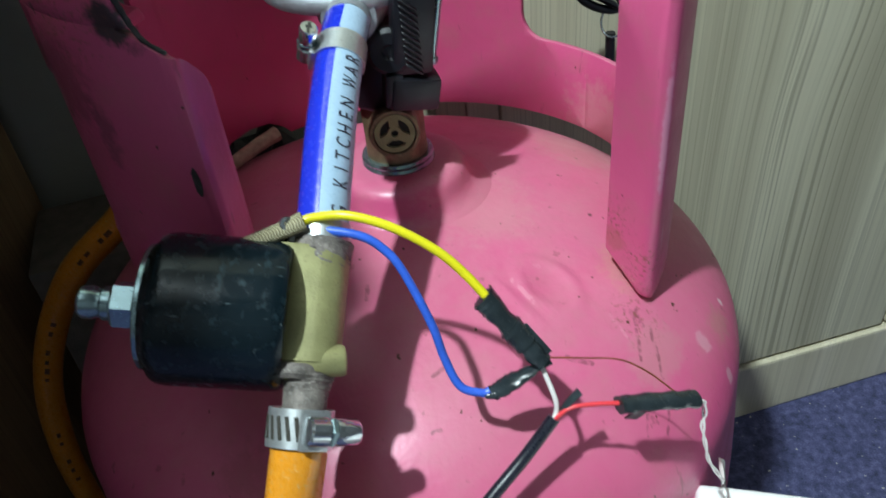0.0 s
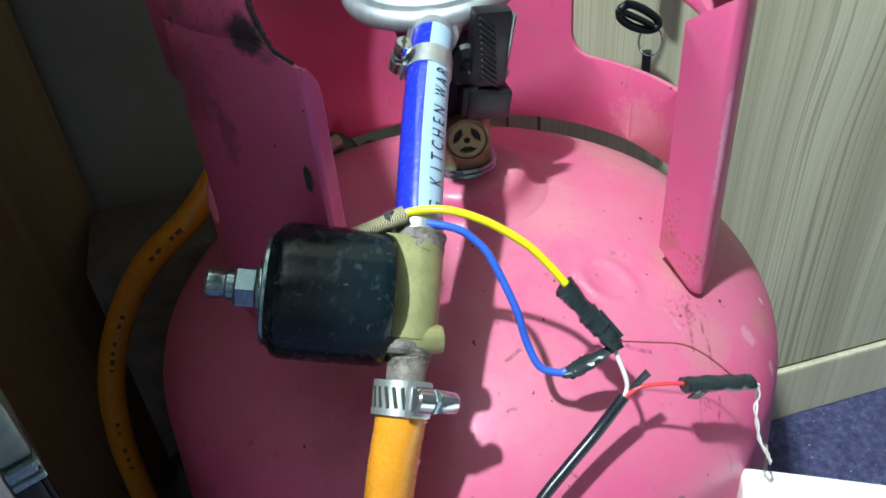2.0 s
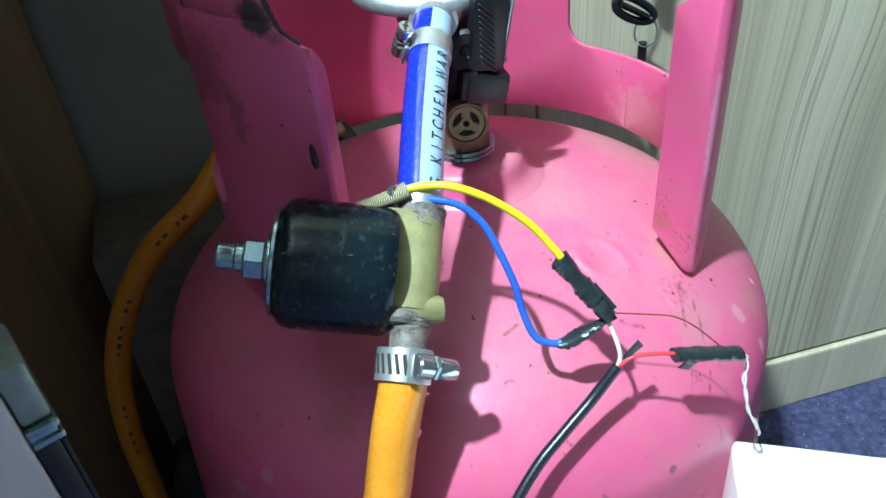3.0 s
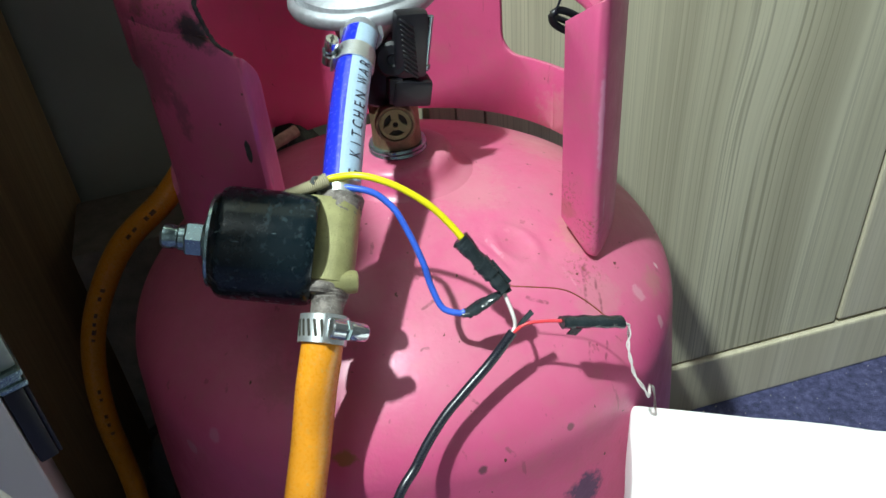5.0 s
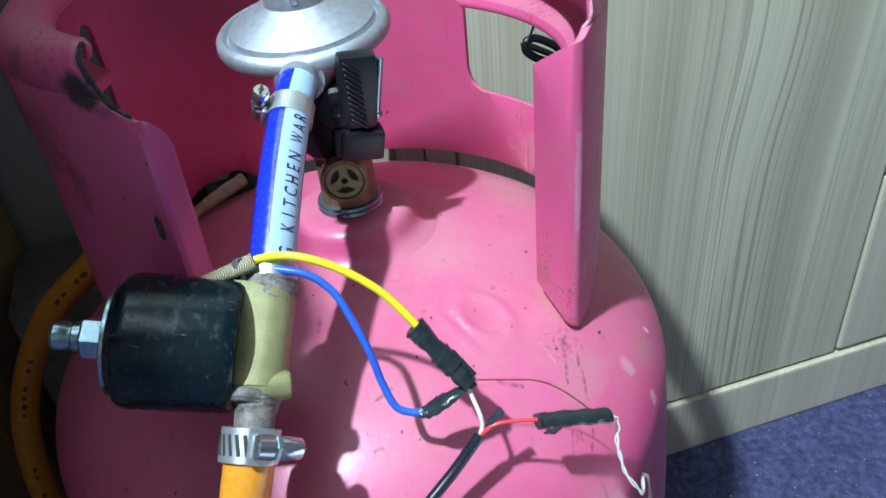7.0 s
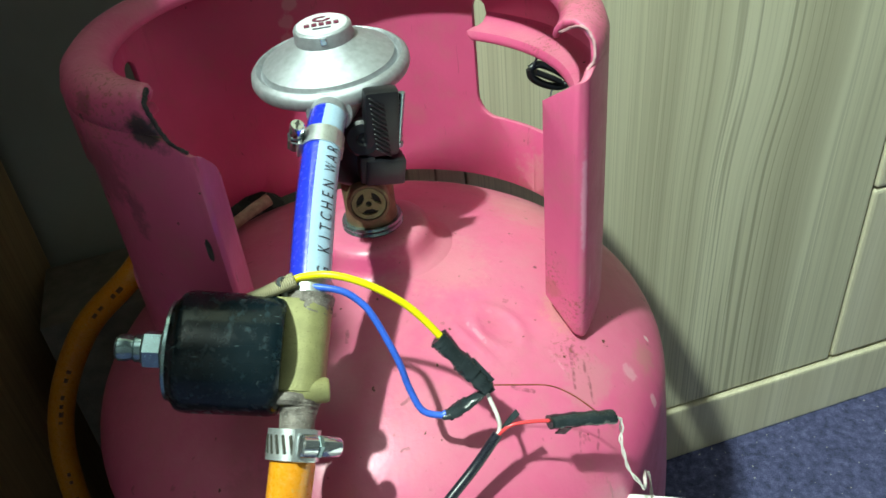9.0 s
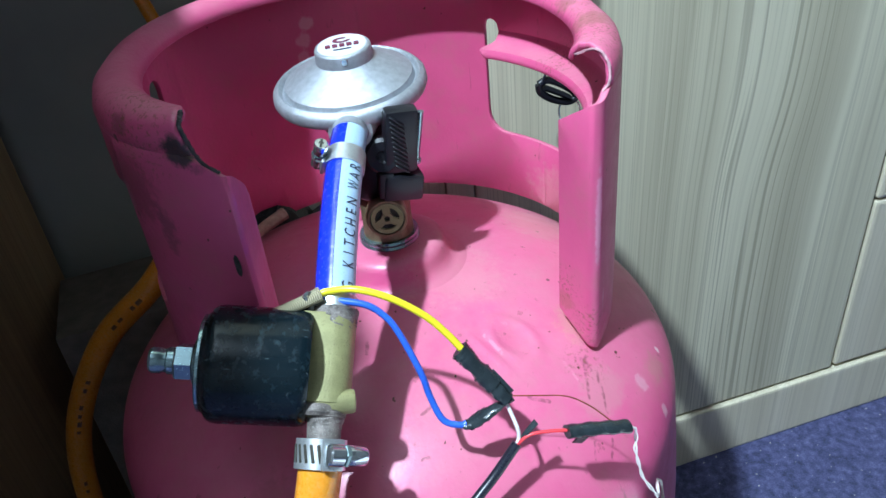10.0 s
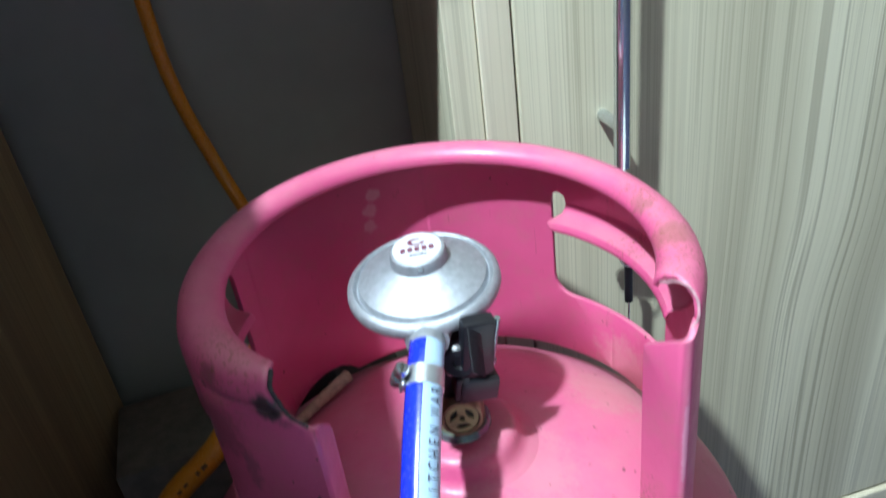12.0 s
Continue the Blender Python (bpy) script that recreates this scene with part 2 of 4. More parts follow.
def laminate(name, light, mid, dark, scale=1.0, figure=None):
    """Wood-print laminate with grain along the object's z axis; figure: place (x, z) where the grain sways aside."""
    m, t, b = nodes_of(name)

    def calc(op, a, c, clamp=False):
        n = t.nodes.new("ShaderNodeMath")
        n.operation, n.use_clamp = op, clamp
        for sock, val in ((n.inputs[0], a), (n.inputs[1], c)):
            if hasattr(val, "is_output"):
                t.links.new(val, sock)
            else:
                sock.default_value = val
        return n.outputs[0]

    co = t.nodes.new("ShaderNodeTexCoord")
    sep = t.nodes.new("ShaderNodeSeparateXYZ")
    t.links.new(co.outputs["Object"], sep.inputs[0])
    x, y, z = sep.outputs
    near_fig = None
    slow = noise_node(t, tex_coords(t, (3 * scale, 3 * scale, 1.6 * scale)), 1.0, 2)
    x = calc("MULTIPLY_ADD", slow, 0.012)
    x.node.inputs[2].default_value = 0.0
    t.links.new(sep.outputs[0], x.node.inputs[2])
    if figure:
        fx, fz = figure
        sway = calc("TANH", calc("DIVIDE", calc("SUBTRACT", z, fz), 0.055), 0.0)
        off = calc("DIVIDE", calc("SUBTRACT", sep.outputs[0], fx), 0.055)
        near_fig = calc("DIVIDE", 1.0, calc("ADD", 1.0, calc("POWER", calc("ABSOLUTE", off, 0.0), 2.5)))
        x = calc("SUBTRACT", x, calc("MULTIPLY", calc("MULTIPLY", sway, near_fig), 0.0085))
    grain = t.nodes.new("ShaderNodeCombineXYZ")
    for k, o in enumerate((x, y, z)):
        t.links.new(o, grain.inputs[k])

    def along_grain(across, up):
        mp = t.nodes.new("ShaderNodeMapping")
        mp.inputs["Scale"].default_value = (across * scale, across * scale, up * scale)
        t.links.new(grain.outputs[0], mp.inputs["Vector"])
        return mp.outputs["Vector"]

    broad = noise_node(t, along_grain(26, 0.5), 1.0, 3, 0.5)
    streak = noise_node(t, along_grain(110, 0.8), 1.0, 5, 0.6)
    fine_lines = noise_node(t, along_grain(640, 2.2), 1.0, 2, 0.5)
    bold_lines = noise_node(t, along_grain(120, 0.9), 1.0, 1, 0.35)
    where = noise_node(t, along_grain(13, 1.3), 1.0, 2, 0.5)
    pore = noise_node(t, along_grain(520, 9), 1.0, 3)
    col = ramp(t, broad, (0.30, tuple((p + 2.2 * q) / 3.2 for p, q in zip(dark, mid))), (0.46, mid), (0.62, light))
    col = mix(t, ramp(t, streak, (0.36, grey(0.20)), (0.50, grey(0))), col, dark)
    col = mix(t, ramp(t, streak, (0.55, grey(0)), (0.70, grey(0.45))), col, light)
    fine_fac = calc("MULTIPLY", ramp(t, fine_lines, (0.54, grey(0)), (0.62, grey(0.38))), ramp(t, where, (0.40, grey(0.35)), (0.58, grey(1))))
    col = mix(t, fine_fac, col, dark)
    bold = ramp(t, bold_lines, (0.46, grey(0)), (0.49, grey(0.75)), (0.515, grey(0.75)), (0.545, grey(0)))
    if near_fig:
        bold = calc("MULTIPLY", bold, calc("MULTIPLY_ADD", near_fig, 0.65))
        bold.node.inputs[1].links[0].from_node.inputs[2].default_value = 0.12
    else:
        bold = calc("MULTIPLY", bold, 0.25)
    col = mix(t, bold, col, tuple(c * 0.8 for c in dark))
    col = mix(t, ramp(t, pore, (0.60, grey(0)), (0.74, grey(0.30))), col, dark)
    t.links.new(col, b.inputs["Base Color"])
    t.links.new(ramp(t, streak, (0.3, grey(0.40)), (0.7, grey(0.55))), b.inputs["Roughness"])
    bump(t, b, pore, 0.15, 0.0004)
    return m


def coil_material():
    """Black stove enamel, glossy, rubbed and scratched to grey in places."""
    m, t, b = nodes_of("black_coil_enamel")
    worn = noise_node(t, tex_coords(t, (1, 0.6, 1)), 330, 4, 0.6)
    scratch = noise_node(t, tex_coords(t, (160, 900, 420), (30, 20, 40)), 1.0, 1, 0.4)
    col = mix(t, ramp(t, worn, (0.60, grey(0)), (0.74, grey(0.5))), (0.004, 0.010, 0.014), (0.05, 0.10, 0.12))
    col = mix(t, ramp(t, scratch, (0.73, grey(0)), (0.81, grey(0.5))), col, (0.20, 0.27, 0.29))
    nick = noise_node(t, tex_coords(t, (420, 700, 130), (-25, 50, 15)), 1.0, 2, 0.5)
    col = mix(t, ramp(t, nick, (0.72, grey(0)), (0.79, grey(0.5))), col, (0.24, 0.29, 0.30))
    t.links.new(col, b.inputs["Base Color"])
    t.links.new(ramp(t, worn, (0.4, grey(0.16)), (0.75, grey(0.4))), b.inputs["Roughness"])
    b.inputs["Specular IOR Level"].default_value = 0.34
    return m


def sleeve_material():
    """Braided fibreglass: two sets of fine crossing strands."""
    m, t, b = nodes_of("fibreglass_sleeve")
    weave = []
    for turn in (38, -38):
        w = t.nodes.new("ShaderNodeTexWave")
        w.inputs["Scale"].default_value, w.inputs["Distortion"].default_value = 620.0, 0.4
        t.links.new(tex_coords(t, (1, 1, 1), (0, turn, turn)), w.inputs["Vector"])
        weave.append(w.outputs["Fac"])
    both = mix(t, 0.5, weave[0], weave[1])
    t.links.new(ramp(t, both, (0.2, (0.20, 0.17, 0.09)), (0.55, (0.45, 0.39, 0.23)), (0.85, (0.66, 0.60, 0.42))), b.inputs["Base Color"])
    b.inputs["Roughness"].default_value = 0.75
    bump(t, b, both, 0.8, 0.0008)
    return m


def carpet_material():
    m, t, b = nodes_of("blue_carpet")
    v = tex_coords(t)
    fine, mid_, bits = noise_node(t, v, 700, 4, 0.7), noise_node(t, v, 130, 4), noise_node(t, v, 260, 1, 0.3)
    col = ramp(t, mix(t, 0.55, fine, mid_), (0.36, (0.030, 0.034, 0.085)), (0.52, (0.085, 0.090, 0.21)), (0.66, (0.17, 0.17, 0.34)))
    col = mix(t, ramp(t, bits, (0.765, grey(0)), (0.78, grey(1))), col, (0.55, 0.53, 0.48))
    t.links.new(col, b.inputs["Base Color"])
    b.inputs["Roughness"].default_value = 0.95
    bump(t, b, fine, 0.9, 0.003)
    return m


M_PAINT = paint_material()
M_WOOD = laminate("pale_laminate", (0.67, 0.630, 0.468), (0.575, 0.535, 0.386), (0.30, 0.265, 0.178))
M_WOOD_DOOR = laminate("pale_door_laminate", (0.67, 0.630, 0.468), (0.575, 0.535, 0.386), (0.30, 0.265, 0.178), 1.0, (0.352, 0.385))
M_WOOD_EDGE = laminate("pale_laminate_edge", (0.70, 0.64, 0.49), (0.63, 0.57, 0.42), (0.43, 0.375, 0.26))
M_BROWN = laminate("brown_wood", (0.44, 0.31, 0.17), (0.33, 0.22, 0.12), (0.17, 0.11, 0.06), 0.8)
M_CARPET = carpet_material()
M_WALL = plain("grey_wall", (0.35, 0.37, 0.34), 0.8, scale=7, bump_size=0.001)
# dark greys for the unseen walls and ceiling, set low to cut bounce light
M_ROOM = plain("unseen_wall_grey", (0.125, 0.125, 0.13), 0.85, scale=4)
M_CEIL = plain("unseen_ceiling_grey", (0.135, 0.135, 0.135), 0.9, scale=4)
M_ALU = plain("cast_aluminium", (0.40, 0.42, 0.45), 0.43, 0.62, scale=300, spread=0.14, bump_size=0.0009)
M_ALU_LABEL = plain("label_paper", (0.60, 0.60, 0.63), 0.5, scale=80, spread=0.03)
M_CHROME = plain("chrome", (0.62, 0.66, 0.68), 0.14, 0.94, scale=200, spread=0.06)
M_BAND = plain("clamp_band", (0.62, 0.65, 0.66), 0.33, 0.80, scale=300, spread=0.08)
M_ZINC = plain("zinc_plate", (0.30, 0.41, 0.43), 0.22, 0.85, scale=120, spread=0.06)
M_BLUE_HOSE = plain("blue_hose", (0.014, 0.034, 0.56), 0.24, coat=0.9, scale=60, spread=0.04)
M_STRIPE = plain("white_stripe", (0.38, 0.53, 0.68), 0.30, scale=150, spread=0.06)
M_ORANGE = plain("orange_hose", (0.80, 0.30, 0.018), 0.30, coat=0.2, scale=90, spread=0.08, dirt=(0.72, 0.36, 0.10))
M_BRASS = plain("dull_brass", (0.29, 0.275, 0.125), 0.46, 0.25, scale=160, spread=0.16, bump_size=0.0003, dirt=(0.22, 0.19, 0.09))
M_BRASS_DARK = plain("tarnished_brass", (0.21, 0.15, 0.085), 0.5, 0.55, scale=160, spread=0.25, bump_size=0.0004, dirt=(0.10, 0.06, 0.04))
M_SEALANT = plain("grey_sealant", (0.17, 0.145, 0.13), 0.6, 0.2, scale=320, spread=0.5, bump_size=0.0012, dirt=(0.55, 0.52, 0.48))
M_COIL = coil_material()
M_BLACK = plain("black_plastic", (0.006, 0.006, 0.009), 0.38, scale=120, spread=0.2)
M_TAPE = plain("black_tape", (0.020, 0.027, 0.031), 0.22, scale=150, spread=0.3, bump_size=0.0002)
M_CABLE = plain("black_cable", (0.012, 0.013, 0.022), 0.30, scale=200, spread=0.2)
M_YELLOW = plain("yellow_wire", (0.80, 0.70, 0.015), 0.32, scale=200, spread=0.06)
M_BLUE = plain("blue_wire", (0.035, 0.12, 0.62), 0.32, scale=200, spread=0.08)
M_RED = plain("red_wire", (0.75, 0.045, 0.06), 0.35, scale=200, spread=0.08)
M_WHITE = plain("white_wire", (0.74, 0.68, 0.66), 0.4, scale=200, spread=0.08)
M_SLEEVE = sleeve_material()
M_STICK = plain("dry_stick", (0.42, 0.36, 0.24), 0.8, scale=200, spread=0.3, bump_size=0.0008)
M_COPPER = plain("copper_strand", (0.50, 0.17, 0.08), 0.35, 0.8, scale=300, spread=0.2)
M_BOX = plain("white_card", (0.86, 0.86, 0.85), 0.6, scale=12, spread=0.02, bump_size=0.0006)
M_INK = plain("dark_ink", (0.03, 0.03, 0.05), 0.5, spread=0.1)
M_HOSE_PRINT = plain("worn_hose_print", (0.14, 0.055, 0.012), 0.5, scale=300, spread=0.5)
M_MAROON = plain("maroon_ink", (0.14, 0.02, 0.05), 0.5, spread=0.1)
M_SOOT = plain("weld_soot", (0.045, 0.045, 0.045), 0.7, 0.1, scale=300, spread=0.6, bump_size=0.0012)
M_EDGE_LIGHT = plain("pale_edge_highlight", (0.42, 0.22, 0.25), 0.6, scale=300, spread=0.3)
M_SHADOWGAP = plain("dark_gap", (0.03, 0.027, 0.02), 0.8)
M_LAVENDER = plain("white_board_edge", (0.62, 0.60, 0.62), 0.5, scale=20, spread=0.05)
M_GREENISH = plain("grey_green_metal", (0.26, 0.32, 0.29), 0.35, 0.5, scale=200, spread=0.15)
M_BRICK = plain("dusty_block", (0.20, 0.18, 0.15), 0.9, scale=60, spread=0.25, bump_size=0.002)
M_BAG = plain("dark_bag", (0.035, 0.035, 0.035), 0.55, scale=30, spread=0.4, bump_size=0.003)


# ---- mesh tools ----
def part(name, bm, material, parent=None, label="", smooth=True, m=None):
    me = bpy.data.meshes.new(name)
    bmesh.ops.recalc_face_normals(bm, faces=bm.faces)
    if m is not None:
        bm.transform(m)
    bm.to_mesh(me)
    bm.free()
    me.materials.append(material)
    if smooth:
        me.shade_smooth()
        me.set_sharp_from_angle(angle=radians(38))
    ob = new(name, me)
    if parent is not None:
        ob.parent = parent
    if label:
        ob["label"] = label
    return ob


def thing(name, label, category, group="", kind="", at=(0, 0, 0)):
    ob = new(name)
    ob.empty_display_size = 0.02
    ob.location = at
    return tagged(ob, label, category, group, kind)


def box_bm(lo, hi, bevel=0.0, segs=2):
    bm = bmesh.new()
    bmesh.ops.create_cube(bm, size=1)
    for v in bm.verts:
        v.co = Vector([l + (c + 0.5) * (h - l) for c, l, h in zip(v.co, lo, hi)])
    if bevel:
        bmesh.ops.bevel(bm, geom=bm.edges[:], offset=bevel, segments=segs, profile=0.6, affect="EDGES")
    return bm


def lathe_bm(profile, segs=48, start=0.0, turn=360.0):
    """Turns (r, z) rows about the z axis. Rows with r = 0 close the ends."""
    bm = bmesh.new()
    full = turn >= 359.9
    n = segs if full else segs + 1
    rings = []
    for r, z in profile:
        if r < 1e-6:
            rings.append([bm.verts.new((0, 0, z))])
        else:
            rings.append([bm.verts.new((r * math.sin(radians(start + turn * k / segs)), r * math.cos(radians(start + turn * k / segs)), z)) for k in range(n)])
    for a, b in zip(rings, rings[1:]):
        for k in range(segs):
            i, j = k, (k + 1) % n
            if len(a) == 1 and len(b) == 1:
                continue
            if len(a) == 1:
                bm.faces.new((a[0], b[j], b[i]))
            elif len(b) == 1:
                bm.faces.new((a[i], a[j], b[0]))
            else:
                bm.faces.new((a[i], a[j], b[j], b[i]))
    return bm


def spline(points, per=10):
    """Catmull-Rom through the points."""
    p = [Vector(q) for q in points]
    p = [2 * p[0] - p[1], *p, 2 * p[-1] - p[-2]]
    out = []
    for a, b, c, d in zip(p, p[1:], p[2:], p[3:]):
        for k in range(per):
            s = k / per
            out.append(0.5 * (2 * b + (c - a) * s + (2 * a - 5 * b + 4 * c - d) * s * s + (3 * b - a - 3 * c + d) * s ** 3))
    out.append(p[-2])
    return out


def frames_along(path):
    """Tangent, side and up at each place of a path, carried along without twist."""
    tang = [(path[min(i + 1, len(path) - 1)] - path[max(i - 1, 0)]).normalized() for i in range(len(path))]
    side = tang[0].cross(Vector((0, 0, 1)))
    side = side.normalized() if side.length > 1e-3 else Vector((1, 0, 0))
    rows = []
    for t in tang:
        side = (side - t * side.dot(t)).normalized()
        rows.append((t, side, side.cross(t)))
    return rows


def tube_bm(points, radius, segs=12, per=10, wobble=0.0, flat=1.0, smooth_path=True, seed=3):
    path = spline(points, per) if smooth_path else [Vector(p) for p in points]
    rng = random.Random(seed)
    bm = bmesh.new()
    rings = []
    for i, (p, (t, s, u)) in enumerate(zip(path, frames_along(path))):
        r = radius(i / (len(path) - 1)) if callable(radius) else radius
        rings.append([bm.verts.new(p + (s * math.cos(a) + u * flat * math.sin(a)) * r * (1 + wobble * rng.uniform(-1, 1)))
                      for a in (math.tau * k / segs for k in range(segs))])
    for a, b in zip(rings, rings[1:]):
        for k in range(segs):
            bm.faces.new((a[k], a[(k + 1) % segs], b[(k + 1) % segs], b[k]))
    bm.faces.new(rings[0])
    bm.faces.new(rings[-1])
    return bm


def joined(*bms):
    out = bmesh.new()
    for b in bms:
        me = bpy.data.meshes.new("tmp")
        b.to_mesh(me)
        b.free()
        out.from_mesh(me)
        bpy.data.meshes.remove(me)
    return out


def moved(bm, m):
    bm.transform(m)
    return bm


def along(p, q, up=(0, 0, 1)):
    """A pose at p whose z axis points to q."""
    z = (Vector(q) - Vector(p)).normalized()
    x = Vector(up).cross(z)
    x = x.normalized() if x.length > 1e-4 else Vector((1, 0, 0))
    y = z.cross(x)
    return Matrix.Translation(p) @ Matrix((x, y, z)).transposed().to_4x4()


def hex_bm(r, h, chamfer=0.12):
    bm = lathe_bm([(0, 0), (r * (1 - chamfer), 0), (r, r * chamfer), (r, h - r * chamfer), (r * (1 - chamfer), h), (0, h)], 6)
    return bm


# ---- the room ----
CAB = pose(0, 0, 0, 0, 0, CAB_TURN)   # x along the wardrobe's front, y into it
part_floor = part("floor", box_bm((-3.0, -3.2, FLOOR - 0.05), (3.4, 1.2, FLOOR)), M_CARPET, smooth=False)
tagged(part_floor, "blue-violet speckled short-pile carpet floor", "floor", kind="structure")
WALL_N = 0.306
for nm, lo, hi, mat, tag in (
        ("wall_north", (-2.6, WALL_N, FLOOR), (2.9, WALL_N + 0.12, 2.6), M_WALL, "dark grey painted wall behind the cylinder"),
        # the other three walls and the ceiling are unseen, added to close the room
        ("wall_south", (-2.6, -2.6, FLOOR), (2.9, -2.5, 2.6), M_ROOM, "added unseen wall in dark grey"),
        ("wall_west", (-2.6, -2.5, FLOOR), (-2.5, WALL_N, 2.6), M_ROOM, "added unseen wall in dark grey"),
        ("wall_east", (2.8, -2.5, FLOOR), (2.9, WALL_N, 2.6), M_ROOM, "added unseen wall in dark grey")):
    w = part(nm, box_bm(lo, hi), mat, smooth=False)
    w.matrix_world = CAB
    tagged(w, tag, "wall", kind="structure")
ceil = part("ceiling", box_bm((-2.8, -2.8, 2.6), (3.1, 1.2, 2.7)), M_CEIL, smooth=False)
tagged(ceil, "added unseen ceiling in dark grey", "ceiling", kind="structure")

# ---- wardrobe ----
wardrobe = thing("wardrobe", "pale grain-laminate wardrobe with a plinth standing on the carpet", "wardrobe")
wardrobe.matrix_world = CAB @ Matrix.Translation((0, CAB_FRONT, FLOOR))
PL = 0.040 - FLOOR
SEAM = 0.4895
part("side_panel", box_bm((0.052, 0.002, 0), (0.072, 0.15, 2.05), 0.001), M_WOOD, wardrobe, smooth=False)
part("side_panel", box_bm((1.30, 0.002, 0), (1.32, 0.15, 2.05), 0.001), M_WOOD, wardrobe, smooth=False)
part("back_panel", box_bm((0.072, 0.10, PL), (1.30, 0.112, 2.05)), M_SHADOWGAP, wardrobe, smooth=False)
part("top_panel", box_bm((0.052, 0.002, 2.05), (1.32, 0.15, 2.07), 0.001), M_WOOD, wardrobe, smooth=False)
part("plinth", box_bm((0.052, -0.004, 0), (1.32, 0.016, PL - 0.002), 0.003), M_WOOD_EDGE, wardrobe, "lighter laminate plinth board", smooth=False)
part("stile", box_bm((0.0725, 0.0, PL), (0.094, 0.018, 2.05), 0.001), M_WOOD_EDGE, wardrobe, smooth=False)
door = part("door", box_bm((0.0955, 0, PL + 0.002), (SEAM - 0.002, 0.018, 2.045), 0.0015), M_WOOD_DOOR, wardrobe, smooth=False)
part("drawer_front", box_bm((SEAM + 0.002, -0.001, PL + 0.003), (1.298, 0.018, 0.2515 - FLOOR - 0.0015), 0.0035), M_WOOD_EDGE, wardrobe, smooth=False)
part("drawer_front", box_bm((SEAM + 0.002, -0.001, 0.2515 - FLOOR + 0.0015), (1.298, 0.018, 0.47 - FLOOR), 0.0035), M_WOOD_EDGE, wardrobe, smooth=False)
part("door", box_bm((SEAM + 0.002, 0, 0.473 - FLOOR), (1.298, 0.018, 2.045), 0.002), M_WOOD, wardrobe, smooth=False)
part("carcass", box_bm((SEAM - 0.012, 0.019, PL), (SEAM + 0.012, 0.10, 2.045)), M_SHADOWGAP, wardrobe, "dark gap behind the doors", smooth=False)
HX = 0.1525
bar = part("bar_handle", tube_bm([(HX, -0.028, 0.492 - FLOOR), (HX, -0.028, 0.70 - FLOOR), (HX, -0.028, 0.86 - FLOOR)], 0.0052, 16, 2), M_CHROME, door, "chrome bar handle")
part("handle_post", tube_bm([(HX, -0.028, 0.519 - FLOOR), (HX, -0.012, 0.519 - FLOOR), (HX, 0.0, 0.519 - FLOOR)], 0.004, 12, 2), M_CHROME, bar)
part("handle_post", tube_bm([(HX, -0.028, 0.80 - FLOOR), (HX, -0.012, 0.80 - FLOOR), (HX, 0.0, 0.80 - FLOOR)], 0.004, 12, 2), M_CHROME, bar)

# ---- the gas cylinder ----
ZD, RB, HD = 0.350, 0.151, 0.072
TANK_X, TANK_Y = -0.0055, -0.003     # the tank's axis, a little off the collar's
cyl = thing("gas_cylinder", "pink enamelled steel gas cylinder with chipped paint on the carpet", "gas cylinder", at=(0, 0, 0))
prof = [(0, ZD + HD)]
for k in range(1, 73):
    a = math.pi / 2 * (1 - k / 72)
    prof.append((RB * math.cos(a), ZD + HD * math.sin(a)))
for z in (0.335, 0.32, 0.305, 0.29, 0.275, 0.26, 0.24, 0.22, 0.21, 0.205, 0.20, 0.14, 0.08):
    prof.append((RB + 0.006 * math.sin(min(1.0, (ZD - z) / 0.10) * math.pi / 2) + (0.0012 if z in (0.21, 0.205, 0.20) else 0), z))
RF = prof[-1][0]
for k in range(1, 13):
    a = math.pi / 2 * k / 12
    prof.append((RF * math.cos(a) if k < 12 else 0, 0.06 - 0.055 * math.sin(a)))
bm = moved(lathe_bm(prof, 300), Matrix.Translation((TANK_X, TANK_Y, 0)))
# an oval ring and a short ridge pressed into the dome
OVAL, OVAL_WAY = Vector((0.0497, -0.0662)), Vector((0.58, -0.815))
OVAL_SIDE = Vector((0.815, 0.58))
for v in bm.verts:
    if v.co.z > 0.33:
        v.co.z += 0.0008 * noise.noise(v.co * 22)
    if v.co.z > 0.38:
        e = Vector((v.co.x, v.co.y)) - OVAL
        a, b = e.dot(OVAL_WAY), e.dot(OVAL_SIDE)
        d = math.hypot(a / 0.0125, b / 0.0092)
        v.co.z += 0.0010 * math.exp(-((d - 1) / 0.20) ** 2) - 0.0005 * math.exp(-(d / 0.6) ** 2)
        v.co.z += 0.0008 * math.exp(-((b + 0.0150) / 0.0017) ** 2 - (max(0.0, abs(a) - 0.009) / 0.003) ** 2)
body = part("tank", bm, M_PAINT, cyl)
# boss under the valve
part("valve_boss", lathe_bm([(0.044, 0.4145), (0.039, 0.4185), (0.0345, 0.4203), (0.0315, 0.4226), (0.0295, 0.4256), (0.0285, 0.4295), (0.0272, 0.4322), (0.0245, 0.4340), (0.0205, 0.4345), (0.018, 0.4345), (0, 0.4345)], 64), M_PAINT, cyl)
part("foot_ring", moved(lathe_bm([(0.105, FLOOR), (0.108, FLOOR), (0.109, 0.03), (0.106, 0.03), (0.105, FLOOR)], 64), Matrix.Translation((TANK_X, TANK_Y, 0))), M_PAINT, cyl)


# collar: a rolled sheet, laid out flat as (u, z) with u the arc length at its own radius
RC = 0.1115
TH_R, TH_L = 127.5, -145.0
U_R, U_L = RC * radians(TH_R), RC * radians(TH_L)
FL_R, FL_L = 0.0225, 0.0180
